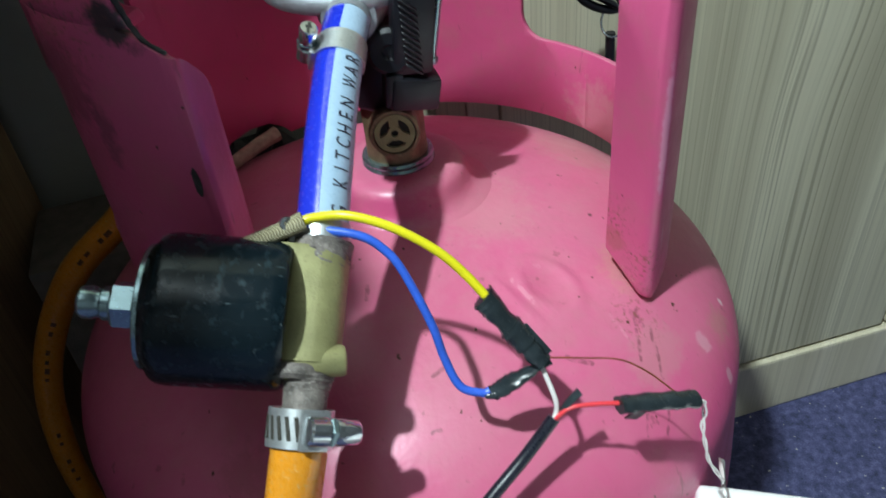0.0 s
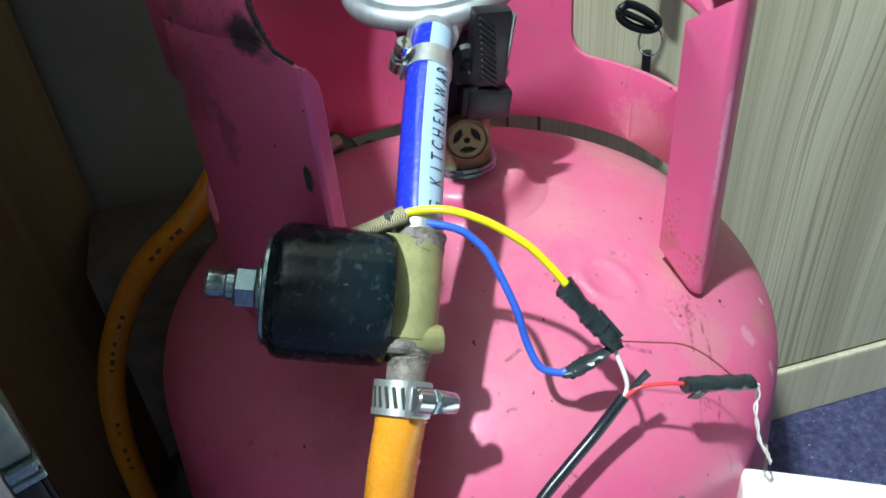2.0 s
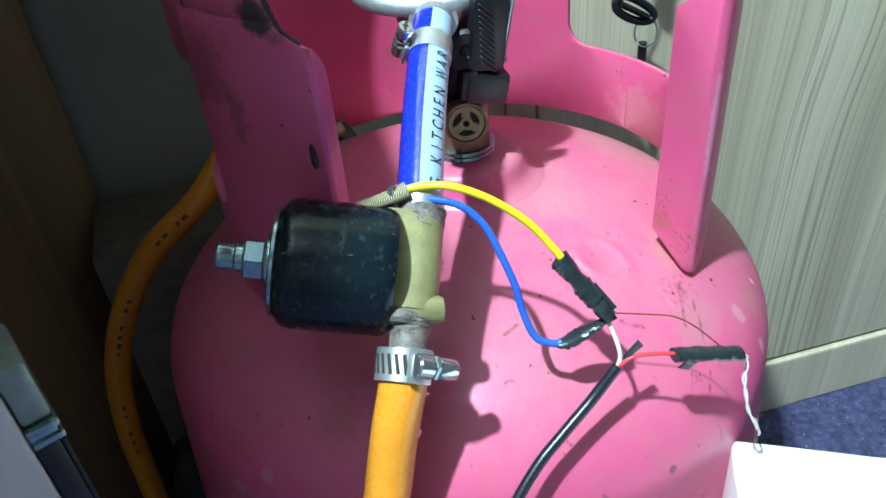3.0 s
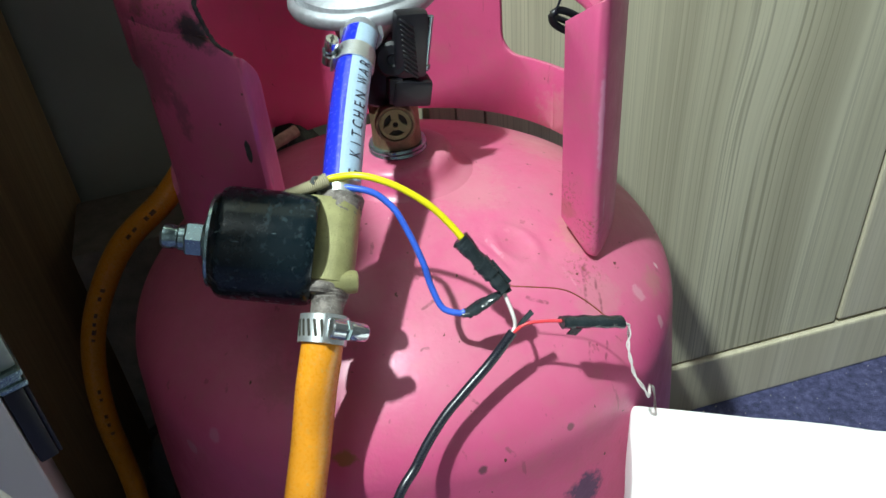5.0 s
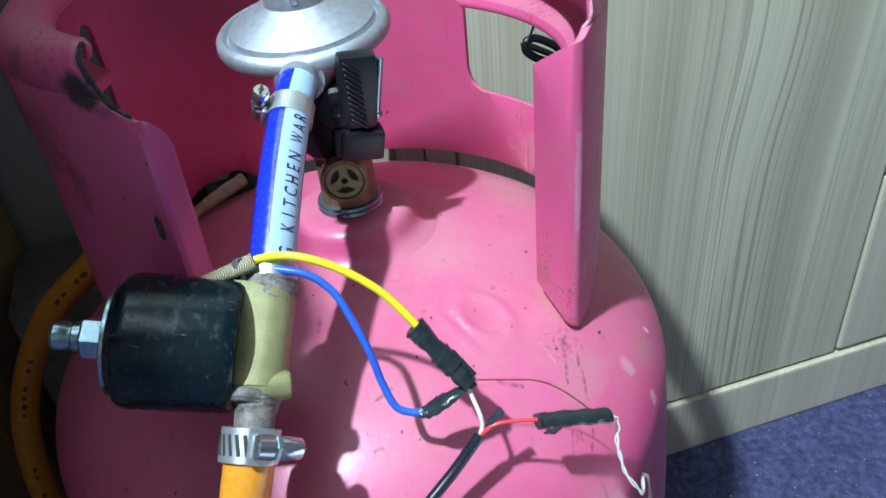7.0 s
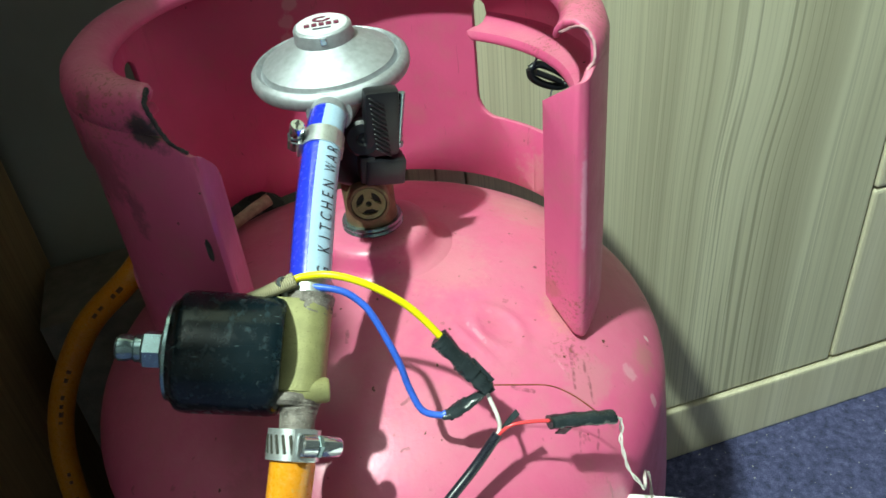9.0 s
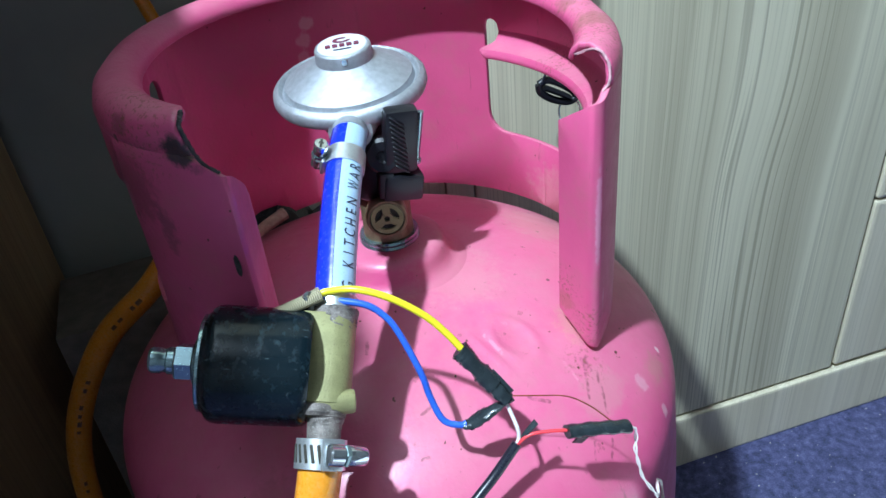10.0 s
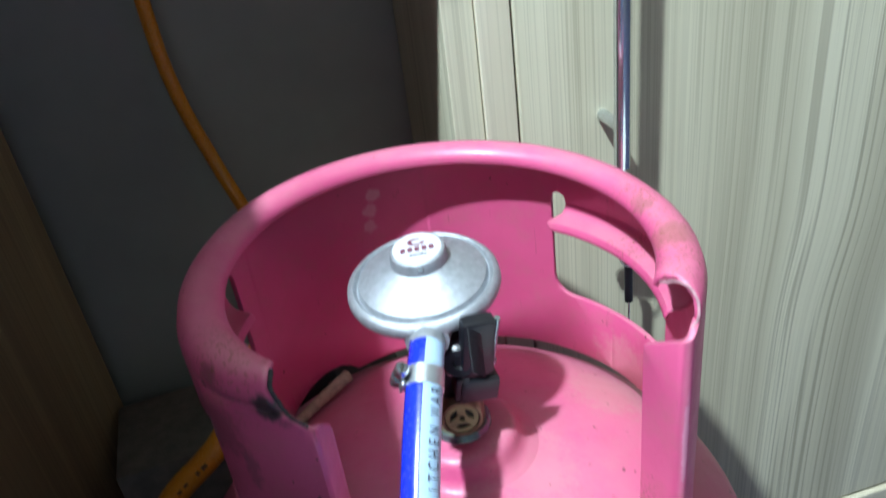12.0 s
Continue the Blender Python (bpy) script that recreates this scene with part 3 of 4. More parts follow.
DIR_R, DIR_L = Vector((-0.49, 0.87)), Vector((0.16, 0.985))


def pinch(theta):
    """How far the collar is bent inwards near its broken end."""
    return 0.0125 * (max(0.0, -theta - 112.0) / 33.0) ** 2


def flange_path(theta, way, length, sign, lead, turn):
    """Places along the inward-bent end of the sheet, with a small round at the fold."""
    a = radians(theta)
    p = (RC - pinch(theta)) * Vector((math.sin(a), math.cos(a)))
    t = Vector((math.cos(a), -math.sin(a))) * sign
    rows = []
    for k in range(0, 31):
        s = length * k / 30
        f = min(1.0, max(0.0, s - lead) / turn)
        d = (t * (1 - f) + way.normalized() * f).normalized()
        rows.append((s, p.copy()))
        p = p + d * (length / 30)
    return rows


PATH_R, PATH_L = flange_path(TH_R, DIR_R, FL_R, 1, 0.0, 0.006), flange_path(TH_L, DIR_L, FL_L, -1, 0.0, 0.0024)


def sheet_place(u, z, out=0.0):
    if U_L <= u <= U_R:
        a = u / RC
        r = RC + out - pinch(math.degrees(a))
        return Vector((r * math.sin(a), r * math.cos(a), z))
    rows, s = (PATH_R, u - U_R) if u > U_R else (PATH_L, U_L - u)
    i = min(len(rows) - 2, max(0, int(s / rows[1][0])))
    f = (s - rows[i][0]) / rows[1][0]
    p = rows[i][1].lerp(rows[i + 1][1], f)
    return Vector((p.x, p.y, z))


def arc_uv(cu, cz, ru, rz, a0, a1, n=6):
    return [(cu + ru * math.cos(radians(a0 + (a1 - a0) * k / n)), cz + rz * math.sin(radians(a0 + (a1 - a0) * k / n))) for k in range(n + 1)]


def deg_u(theta):
    return RC * radians(theta)


def lean(p):
    """The collar sits a little crooked on the dome: its top rises towards one side."""
    return max(0.0, (p.z - 0.44) / 0.10) * (-0.027 * p.x + 0.040 * max(0.0, p.y))


def collar_sheet():
    top = 0.528
    outline = [(U_L - FL_L, 0.409), (U_L, 0.396), (deg_u(-138), 0.398), (deg_u(-120), 0.405), (deg_u(-62), 0.4055), (deg_u(-57), 0.4100), (deg_u(-50), 0.4150), (deg_u(-43), 0.4165), (deg_u(-37), 0.4150), (deg_u(-33), 0.4100), (deg_u(-31), 0.4055), (0, 0.4055), (deg_u(60), 0.4055), (deg_u(110), 0.404),
               (U_R - 0.003, 0.4002), (U_R + 0.002, 0.4000), (U_R + FL_R, 0.4146), (U_R + FL_R, 0.5115), (U_R + 0.004, 0.5235), (U_R - 0.002, 0.5275), (deg_u(122), top),
               (deg_u(60), top), (0, top), (deg_u(-60), top), (deg_u(-120), top), (deg_u(-136), top), (deg_u(-138.5), 0.5272), (deg_u(-141), 0.5248), (deg_u(-143), 0.5220), (U_L + 0.0005, 0.5196), (U_L - 0.006, 0.5158), (U_L - 0.0125, 0.5105), (U_L - 0.0160, 0.5070), (U_L - FL_L, 0.5025)]
    u0, u1 = deg_u(39.3), deg_u(84)
    hole_r = [*arc_uv(u0 + 0.012, 0.4585, 0.012, 0.0125, 180, 270), *arc_uv(u1 - 0.012, 0.4575, 0.012, 0.0115, 270, 360),
              (u1, 0.507), (u0 + 0.0095, 0.507), *arc_uv(u0 + 0.0046, 0.5085, 0.0046, 0.0046, 0, 180)]
    u0, u1 = deg_u(-67), deg_u(-118.5)
    hole_l = [*arc_uv(u0 - 0.012, 0.4585, -0.012, 0.0125, 180, 270), *arc_uv(u1 + 0.012, 0.4575, -0.012, 0.0115, 270, 360),
              (u1, 0.507), (u0 - 0.0110, 0.507), *arc_uv(u0 - 0.0046, 0.5105, -0.0046, 0.0046, 0, 180)]
    bm = bmesh.new()
    for loop in (outline, hole_r, hole_l):
        vs = [bm.verts.new((u, z, 0)) for u, z in loop]
        for a, b in zip(vs, vs[1:] + vs[:1]):
            bm.edges.new((a, b))
    bmesh.ops.triangle_fill(bm, use_beauty=True, use_dissolve=False, edges=bm.edges[:])
    u = U_L - FL_L
    while u < U_R + FL_R:
        u += 0.0028 if not (U_L - 0.008 < u < U_L + 0.001 or U_R - 0.001 < u < U_R + 0.008) else 0.0009
        bmesh.ops.bisect_plane(bm, geom=bm.verts[:] + bm.edges[:] + bm.faces[:], plane_co=(u, 0, 0), plane_no=(1, 0, 0))
    for v in bm.verts:
        v.co = sheet_place(v.co.x, v.co.y)
        v.co.z += lean(v.co)
    return bm


def thick(ob, size, offset=0.0):
    s = ob.modifiers.new("thickness", "SOLIDIFY")
    s.thickness, s.offset = size, offset
    s.use_even_offset = False
    b = ob.modifiers.new("soft_edge", "BEVEL")
    b.width, b.segments, b.limit_method, b.angle_limit = 0.0006, 1, "ANGLE", radians(50)
    return ob


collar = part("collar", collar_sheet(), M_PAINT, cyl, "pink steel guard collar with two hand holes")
thick(collar, 0.0028)

# rolled rim on the collar's top
LIP = [(0.1115, 0.5265), (0.1116, 0.5315), (0.1100, 0.5362), (0.1065, 0.5394), (0.1020, 0.5406), (0.0975, 0.5396), (0.0945, 0.5365), (0.0938, 0.5330)]
LIP_START = (-141.5, -141.2, -140.6, -139.8, -138.6, -137.0, -135.0, -133.5)
LIP_END = (124.6, 124.4, 123.8, 122.6, 121.2, 119.9, 119.2, 119.6)


def lip_bm():
    bm = bmesh.new()
    n = 150
    rng = random.Random(11)
    rows = []
    for k in range(n + 1):
        row = []
        for j, (r, z) in enumerate(LIP):
            jag = rng.uniform(-0.5, 0.5) if k in (0, n) else 0.0
            a = radians(LIP_START[j] + (LIP_END[j] - LIP_START[j]) * k / n + jag)
            r -= pinch(math.degrees(a)) * (1 - j / 7)
            v = bm.verts.new((r * math.sin(a), r * math.cos(a), z))
            v.co.z += lean(v.co)
            row.append(v)
        rows.append(row)
    for a, b in zip(rows, rows[1:]):
        for j in range(len(LIP) - 1):
            bm.faces.new((a[j], a[j + 1], b[j + 1], b[j]))
    return bm


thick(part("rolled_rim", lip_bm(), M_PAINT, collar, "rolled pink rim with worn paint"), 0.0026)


def grip_bm(th0, th1, sign):
    """The metal of a hand hole, folded inwards into a round grip."""
    prof_ = [(0.1115, 0.5130), (0.1112, 0.5090), (0.1101, 0.5054), (0.1080, 0.5026), (0.1052, 0.5009), (0.1022, 0.5002), (0.0998, 0.4996), (0.0987, 0.4978), (0.0985, 0.4955)]
    bm = bmesh.new()
    n = 40
    rows = []
    for k in range(n + 1):
        row = []
        for j, (r, z) in enumerate(prof_):
            lead = 0.0
            if k == 0:
                lead = (0.3, 0.2, 0.0, -0.4, -1.5, -2.8, -3.4, -2.8, -1.2)[j]
            elif k == 1:
                lead = (0.3, 0.2, 0.0, -0.3, -1.3, -2.5, -3.1, -2.8, -1.9)[j]
            a = radians(th0 + (th1 - th0) * k / n + lead * sign)
            row.append(bm.verts.new((r * math.sin(a), r * math.cos(a), z)))
        rows.append(row)
    for a, b in zip(rows, rows[1:]):
        for j in range(len(prof_) - 1):
            bm.faces.new((a[j], a[j + 1], b[j + 1], b[j]))
    return bm


thick(part("hand_grip", grip_bm(44.0, 103, 1), M_PAINT, collar), 0.0016)
thick(part("hand_grip", grip_bm(-72, -117, 0), M_PAINT, collar), 0.0016)
# burnt, torn metal at the broken rim ends
burr = []
for j in (4, 3, 2, 0):
    a, r = radians(LIP_START[j] - 0.3), LIP[j][0] - pinch(LIP_START[j]) * (1 - j / 7)
    p = Vector((r * math.sin(a), r * math.cos(a), LIP[j][1]))
    burr.append(p + Vector((0, 0, lean(p))))
burr += [sheet_place(deg_u(-143.0), 0.5237), sheet_place(U_L - 0.001, 0.5207)]
part("torn_edge", tube_bm(burr, lambda s: 0.0009 - 0.0003 * s, 10, 14, wobble=0.30), M_SOOT, collar, "black burnt torn edge")
# pale pink tube along the right torn edge paints its highlight
burr = [Vector((0.0835, -0.0465, 0.5335)), Vector((0.0890, -0.0560, 0.5378)), Vector((0.0918, -0.0620, 0.5345)), Vector((0.0916, -0.0650, 0.5280)), Vector((0.0885, -0.0665, 0.5245))]
part("torn_edge", tube_bm(burr, 0.0006, 8, 12, wobble=0.3, seed=8), M_EDGE_LIGHT, collar, "torn steel edge with a painted highlight")
part("scorch_mark", moved(lathe_bm([(0, 0.0006), (0.0016, 0.0005), (0.0022, 0.0), (0.0016, -0.0005), (0, -0.0006)], 12), along(sheet_place(U_L + 0.0016, 0.4815, 0.0014), sheet_place(U_L + 0.0016, 0.4815, 0.1)) @ Matrix.Diagonal((0.9, 2.4, 0.8, 1))), M_SOOT, collar, "small black scorch mark")

# ---- cylinder valve ----
valve = thing("cylinder_valve", "tarnished brass cylinder valve screwed into the dome", "valve")
part("stem", lathe_bm([(0, 0.430), (0.0140, 0.430), (0.0140, 0.4335), (0.0130, 0.4345), (0.0125, 0.446), (0.0128, 0.472), (0.0118, 0.474), (0.0118, 0.488), (0, 0.488)], 32), M_BRASS_DARK, valve)
part("thread_ring", lathe_bm([(0.0120, 0.4335), (0.0148, 0.4335), (0.0154, 0.4350), (0.0148, 0.4362), (0.0153, 0.4374), (0.0147, 0.4386), (0.0120, 0.4386)], 40), M_ZINC, valve, "shiny worn thread ring")
PORT = along((0.0, 0.0, 0.4560), (0.0, -0.0246, 0.4575))
part("port", moved(lathe_bm([(0.0089, 0.0), (0.0089, 0.014), (0.0100, 0.015), (0.0100, 0.0215), (0.0095, 0.0228), (0.0083, 0.0228), (0.0080, 0.0215), (0.0080, 0.0205), (0, 0.0205)], 40), PORT), M_BRASS_DARK, valve)
cage = [moved(lathe_bm([(0.0058, 0.0205), (0.0058, 0.0222), (0.0078, 0.0222), (0.0078, 0.0205)], 36), PORT),
        moved(lathe_bm([(0.0014, 0.0205), (0.0014, 0.0222), (0.0029, 0.0222), (0.0029, 0.0205)], 24), PORT)]
for k in range(3):
    cage.append(moved(box_bm((-0.0019, 0.0024, 0.0205), (0.0019, 0.0064, 0.0221), 0.0002, 1), PORT @ pose(0, 0, 0, 0, 0, 120 * k)))
part("port_cage", joined(*cage), M_BRASS, valve, "worn brass three-spoke port cage")
part("port_core", moved(lathe_bm([(0, 0.0199), (0.0077, 0.0199), (0.0077, 0.0208), (0, 0.0208)], 24), PORT), M_SHADOWGAP, valve, "dark port opening")

# ---- regulator ----
reg = thing("gas_regulator", "silver cast gas regulator with black lever, clipped on the valve", "gas regulator")
REG = pose(-0.0078, 0.0165, 0.5120, 6.5, -2.0, 0)
bell = [(0.0, 0.0192), (0.0120, 0.0192), (0.0128, 0.0188), (0.0132, 0.0180), (0.0136, 0.0128), (0.0150, 0.0118), (0.0210, 0.0092), (0.0280, 0.0052), (0.0304, 0.0037), (0.0309, 0.0016), (0.0315, 0.0006), (0.0322, 0.0008), (0.0328, 0.0024), (0.0337, 0.0031),
        (0.0352, 0.0024), (0.0366, 0.0008), (0.0370, -0.0020), (0.0362, -0.0040), (0.0340, -0.0050), (0.0300, -0.0062), (0.0230, -0.0085), (0.0190, -0.0100), (0.0175, -0.0130), (0.0170, -0.0200), (0.0, -0.0200)]
part("bell_housing", moved(lathe_bm(bell, 96), REG), M_ALU, reg)
part("label_disc", moved(lathe_bm([(0, 0.0196), (0.0112, 0.0196), (0.0116, 0.0192), (0.0116, 0.0188), (0, 0.0188)], 48), REG), M_ALU_LABEL, reg, "white round maker's label")
mark = [moved(lathe_bm([(0.0019, 0.0), (0.0019, 0.00025), (0.0034, 0.00025), (0.0034, 0.0), (0.0019, 0.0)], 32, 100, 290), pose(0.0, 0.0042, 0.0197) @ Matrix.Diagonal((1.25, 0.8, 1, 1)))]
for k in range(5):
    mark.append(box_bm((-0.0078 + k * 0.0033, -0.0030, 0.0197), (-0.0054 + k * 0.0033, 0.0000, 0.01995), 0.0004, 1))
part("label_mark", moved(joined(*mark), REG), M_MAROON, reg, "dark maroon printed mark")
part("label_line", moved(box_bm((-0.0042, -0.0062, 0.0197), (0.0042, -0.0052, 0.0199)), REG), M_INK, reg)
part("cap_notch", moved(box_bm((-0.0014, -0.0139, 0.0150), (0.0014, -0.0130, 0.0182), 0.0003, 1), REG), M_CHROME, reg)
HOSE_TOP = Vector((-0.0106, -0.0222, 0.5026))
HOSE_DIR = (Vector((-0.0136, -0.0378, 0.4983)) - HOSE_TOP).normalized()
part("outlet_neck", tube_bm([(-0.0081, 0.0204, 0.5005), (-0.0097, 0.0026, 0.4985), HOSE_TOP, HOSE_TOP + HOSE_DIR * 0.0012], lambda s: 0.0098 - 0.0028 * s, 28, 6), M_ALU, reg)
part("outlet_boss", tube_bm([(-0.0081, 0.0204, 0.4990), (-0.0092, -0.0010, 0.5005), (-0.0102, -0.0190, 0.5020)], lambda s: 0.0155 - 0.0057 * s, 32, 6, flat=0.9), M_ALU, reg)
part("clip_body", moved(lathe_bm([(0, -0.050), (0.0150, -0.050), (0.0165, -0.048), (0.0165, -0.022), (0.0150, -0.020), (0, -0.020)], 40), pose(0, 0, 0.5135)), M_BLACK, reg, "black plastic clip-on body")
# lever beside the body: ribbed plate, round pivot and lower jaw
LEV = pose(0.0100, -0.0175, 0.4925, 4, 6, 10)
part("lever_plate", moved(box_bm((-0.0070, -0.0045, -0.0130), (0.0085, 0.0040, 0.0180), 0.0022, 2), LEV), M_BLACK, reg)
for k in range(11):
    part("lever_rib", moved(box_bm((-0.0040, -0.0056, -0.0006), (0.0040, -0.0042, 0.0006), 0.0004, 1), LEV @ pose(-0.0022 + 0.0003 * k, 0, 0.0138 - 0.0024 * k, 0, 34, 0)), M_BLACK, reg)
part("lever_pivot", moved(lathe_bm([(0, 0), (0.0078, 0), (0.0085, 0.001), (0.0085, 0.006), (0.0070, 0.0075), (0.0030, 0.0075), (0.0022, 0.0062), (0, 0.0062)], 32), along((0.0030, -0.014, 0.4880), (0.0012, -0.030, 0.4905))), M_BLACK, reg)
part("lever_jaw", moved(box_bm((-0.0075, -0.0060, -0.0270), (0.0115, 0.0060, -0.0140), 0.0020, 2), LEV @ pose(0.001, 0, 0, 0, 4, 0)), M_BLACK, reg)
part("lever_jaw", moved(box_bm((-0.0100, -0.0050, -0.0255), (-0.0030, 0.0070, -0.0120), 0.0015, 2), LEV), M_BLACK, reg)
part("spring_pin", moved(lathe_bm([(0, -0.012), (0.0021, -0.012), (0.0024, -0.011), (0.0024, -0.0095), (0.0016, -0.009), (0.0016, 0.014), (0, 0.014)], 20), LEV @ pose(0.0100, 0.0025, 0, 0, 4, 0)), M_ZINC, reg, "bright steel spring pin")

# ---- blue hose with its printed stripe ----
HOSE = [(-0.0106, -0.0222, 0.5026), (-0.0136, -0.0378, 0.4983), (-0.0184, -0.0605, 0.4866), (-0.0226, -0.0813, 0.4732), (-0.0254, -0.0968, 0.4628)]
HR = 0.0079
blue_hose = thing("blue_hose", "glossy blue rubber gas hose with a white printed stripe", "gas hose")
part("hose", tube_bm(HOSE, HR, 32, 12), M_BLUE_HOSE, blue_hose)
HPATH = spline(HOSE, 12)
HFR = frames_along(HPATH)
HLEN = [0.0]
for a, b in zip(HPATH, HPATH[1:]):
    HLEN.append(HLEN[-1] + (b - a).length)


def on_hose(s, ang, out):
    """A place at length s along the hose and at an angle round it (0: the side, 90: the top)."""
    i = 0
    while i < len(HLEN) - 2 and HLEN[i + 1] < s:
        i += 1
    f = (s - HLEN[i]) / (HLEN[i + 1] - HLEN[i])
    p = HPATH[i].lerp(HPATH[i + 1], f)
    side, up = HFR[i][1].lerp(HFR[i + 1][1], f), HFR[i][2].lerp(HFR[i + 1][2], f)
    a = radians(ang)
    return p + (side * math.cos(a) + up * math.sin(a)) * (HR + out)


STRIPE_A, STRIPE_W = 139.0, 84.0


def wrap(bm, out):
    for v in bm.verts:
        v.co = on_hose(min(max(v.co.x, 0.0), HLEN[-1] - 1e-5), STRIPE_A + math.degrees(v.co.y / HR), out + v.co.z)
    return bm


def stripe_bm():
    bm = bmesh.new()
    w = radians(STRIPE_W) * HR / 2
    rows = []
    for k in range(60):
        s = HLEN[-1] * k / 59
        rows.append([bm.verts.new((s, -w + 2 * w * j / 8, 0)) for j in range(9)])
    for a, b in zip(rows, rows[1:]):
        for j in range(8):
            bm.faces.new((a[j], a[j + 1], b[j + 1], b[j]))
    return wrap(bm, 0.00012)


part("stripe", stripe_bm(), M_STRIPE, blue_hose, "white printed stripe")


def text_bm(body_text, size):
    cu = bpy.data.curves.new("lettering", "FONT")
    cu.body, cu.size, cu.resolution_u = body_text, size, 3
    ob = bpy.data.objects.new("lettering", cu)
    scene.collection.objects.link(ob)
    dg = bpy.context.evaluated_depsgraph_get()
    me = bpy.data.meshes.new_from_object(ob.evaluated_get(dg))
    bm = bmesh.new()
    bm.from_mesh(me)
    bpy.data.objects.remove(ob)
    bpy.data.curves.remove(cu)
    bpy.data.meshes.remove(me)
    return bm


def hose_lettering():
    """Evenly pitched capitals that run up the hose, from the valve towards the regulator."""
    out = []
    for letter, at in (("G", 0.0770), ("K", 0.0683), ("I", 0.0637), ("T", 0.0594), ("C", 0.0549), ("H", 0.0503), ("E", 0.0457), ("N", 0.0411), ("W", 0.0336), ("A", 0.0290), ("R", 0.0246)):
        bm = text_bm(letter, 0.0080)
        mid = (min(v.co.x for v in bm.verts) + max(v.co.x for v in bm.verts)) / 2
        for v in bm.verts:
            v.co = Vector((at - (v.co.x - mid) * (0.46 if letter == "W" else 0.58), -(v.co.y - 0.0028) * 0.92, 0))
        bmesh.ops.subdivide_edges(bm, edges=[e for e in bm.edges if e.calc_length() > 0.0012], cuts=1)
        out.append(wrap(bm, 0.00032))
    return joined(*out)


part("lettering", hose_lettering(), M_INK, blue_hose, "dark capital lettering", smooth=False)


def hose_clamp(name_label, at, way, radius, screw_deg, band=0.0095, slots=True):
    """A worm-drive clamp: band with slots, screw housing and hex screw."""
    cl = thing("hose_clamp", name_label, "hose clamp", group="hose clamps")
    m = along(at, Vector(at) + Vector(way))
    h = band / 2
    part("band", moved(lathe_bm([(radius, -h), (radius + 0.0007, -h), (radius + 0.0007, h), (radius, h), (radius, -h)], 40), m), M_BAND, cl)
    if slots:
        for k in range(22):
            a = 360 * k / 22
            part("slot", moved(box_bm((-0.0006, radius + 0.0004, -h * 0.62), (0.0006, radius + 0.0009, h * 0.62), 0.0002, 1), m @ pose(0, 0, 0, 0, 0, a) @ pose(0, 0, 0, 0, 12, 0)), M_SHADOWGAP, cl)
    s = m @ pose(0, 0, 0, 0, 0, screw_deg)
    # the worm's housing lies along the band, half sunk against it
    lie = s @ pose(0, radius + 0.0032, 0, 0, 90, 0)
    part("screw_housing", moved(lathe_bm([(0, -0.0042), (h * 0.62, -0.0042), (h * 0.76, -0.0036), (h * 0.76, 0.0014), (h * 0.62, 0.0020), (0, 0.0020)], 28), lie), M_CHROME, cl)
    part("housing_foot", moved(box_bm((-0.0050, radius + 0.0003, -h * 1.05), (0.0036, radius + 0.0020, h * 1.05), 0.0007, 2), s), M_BAND, cl)
    part("screw_collar", moved(hex_bm(h * 0.80, 0.0022), lie @ pose(0, 0, 0.0018)), M_ZINC, cl)
    part("screw_head", moved(lathe_bm([(0, 0), (h * 0.66, 0), (h * 0.70, 0.0005), (h * 0.70, h * 1.25), (h * 0.60, h * 1.4), (h * 0.26, h * 1.4), (h * 0.22, h * 1.28), (0, h * 1.28)], 24), lie @ pose(0, 0, 0.0040)), M_CHROME, cl)
    part("screw_slot", moved(box_bm((-h * 0.5, -0.0005, h * 1.32), (h * 0.5, 0.0005, h * 1.44)), lie @ pose(0, 0, 0.0040)), M_SHADOWGAP, cl)
    return cl


hose_clamp("small zinc worm-drive clamp on the upper blue hose", HPATH[13], HFR[13][0], HR, 70, 0.0085, False)
hose_clamp("small zinc worm-drive clamp on the lower blue hose", HPATH[46], HFR[46][0], HR, 66, 0.0066, False)

# ---- solenoid valve ----
sol = thing("solenoid_valve", "black-coil brass solenoid valve between blue and orange hoses", "solenoid valve")
VA, VB = Vector((-0.0258, -0.0985, 0.4613)), Vector((-0.0322, -0.1238, 0.4423))
VL = (VB - VA).length
C0, C1 = Vector((-0.0728, -0.1092, 0.4590)), Vector((-0.0362, -0.1112, 0.4502))
CM = along(C0, C1)
CL = (C1 - C0).length
COIL_WAY, VALVE_WAY = (C1 - C0).normalized(), (VB - VA).normalized()


def cast_body_bm():
    """The cast body: a round run between the hoses, filled out flat to the coil."""
    bm = bmesh.new()
    for back in (0.0, 0.0085):
        for s, r in ((-0.0008, 0.0082), (0.0006, 0.0087), (0.5 * VL, 0.0084), (VL, 0.0087)):
            m = along(VA + VALVE_WAY * s - COIL_WAY * back, VA + VALVE_WAY * (s + 1) - COIL_WAY * back)
            for k in range(40):
                bm.verts.new(m @ Vector((r * math.cos(math.tau * k / 40), r * math.sin(math.tau * k / 40), 0)))
    hull = bmesh.ops.convex_hull(bm, input=bm.verts[:])
    bmesh.ops.delete(bm, geom=list({v for v in hull["geom_interior"] if isinstance(v, bmesh.types.BMVert)}), context="VERTS")
    return bm


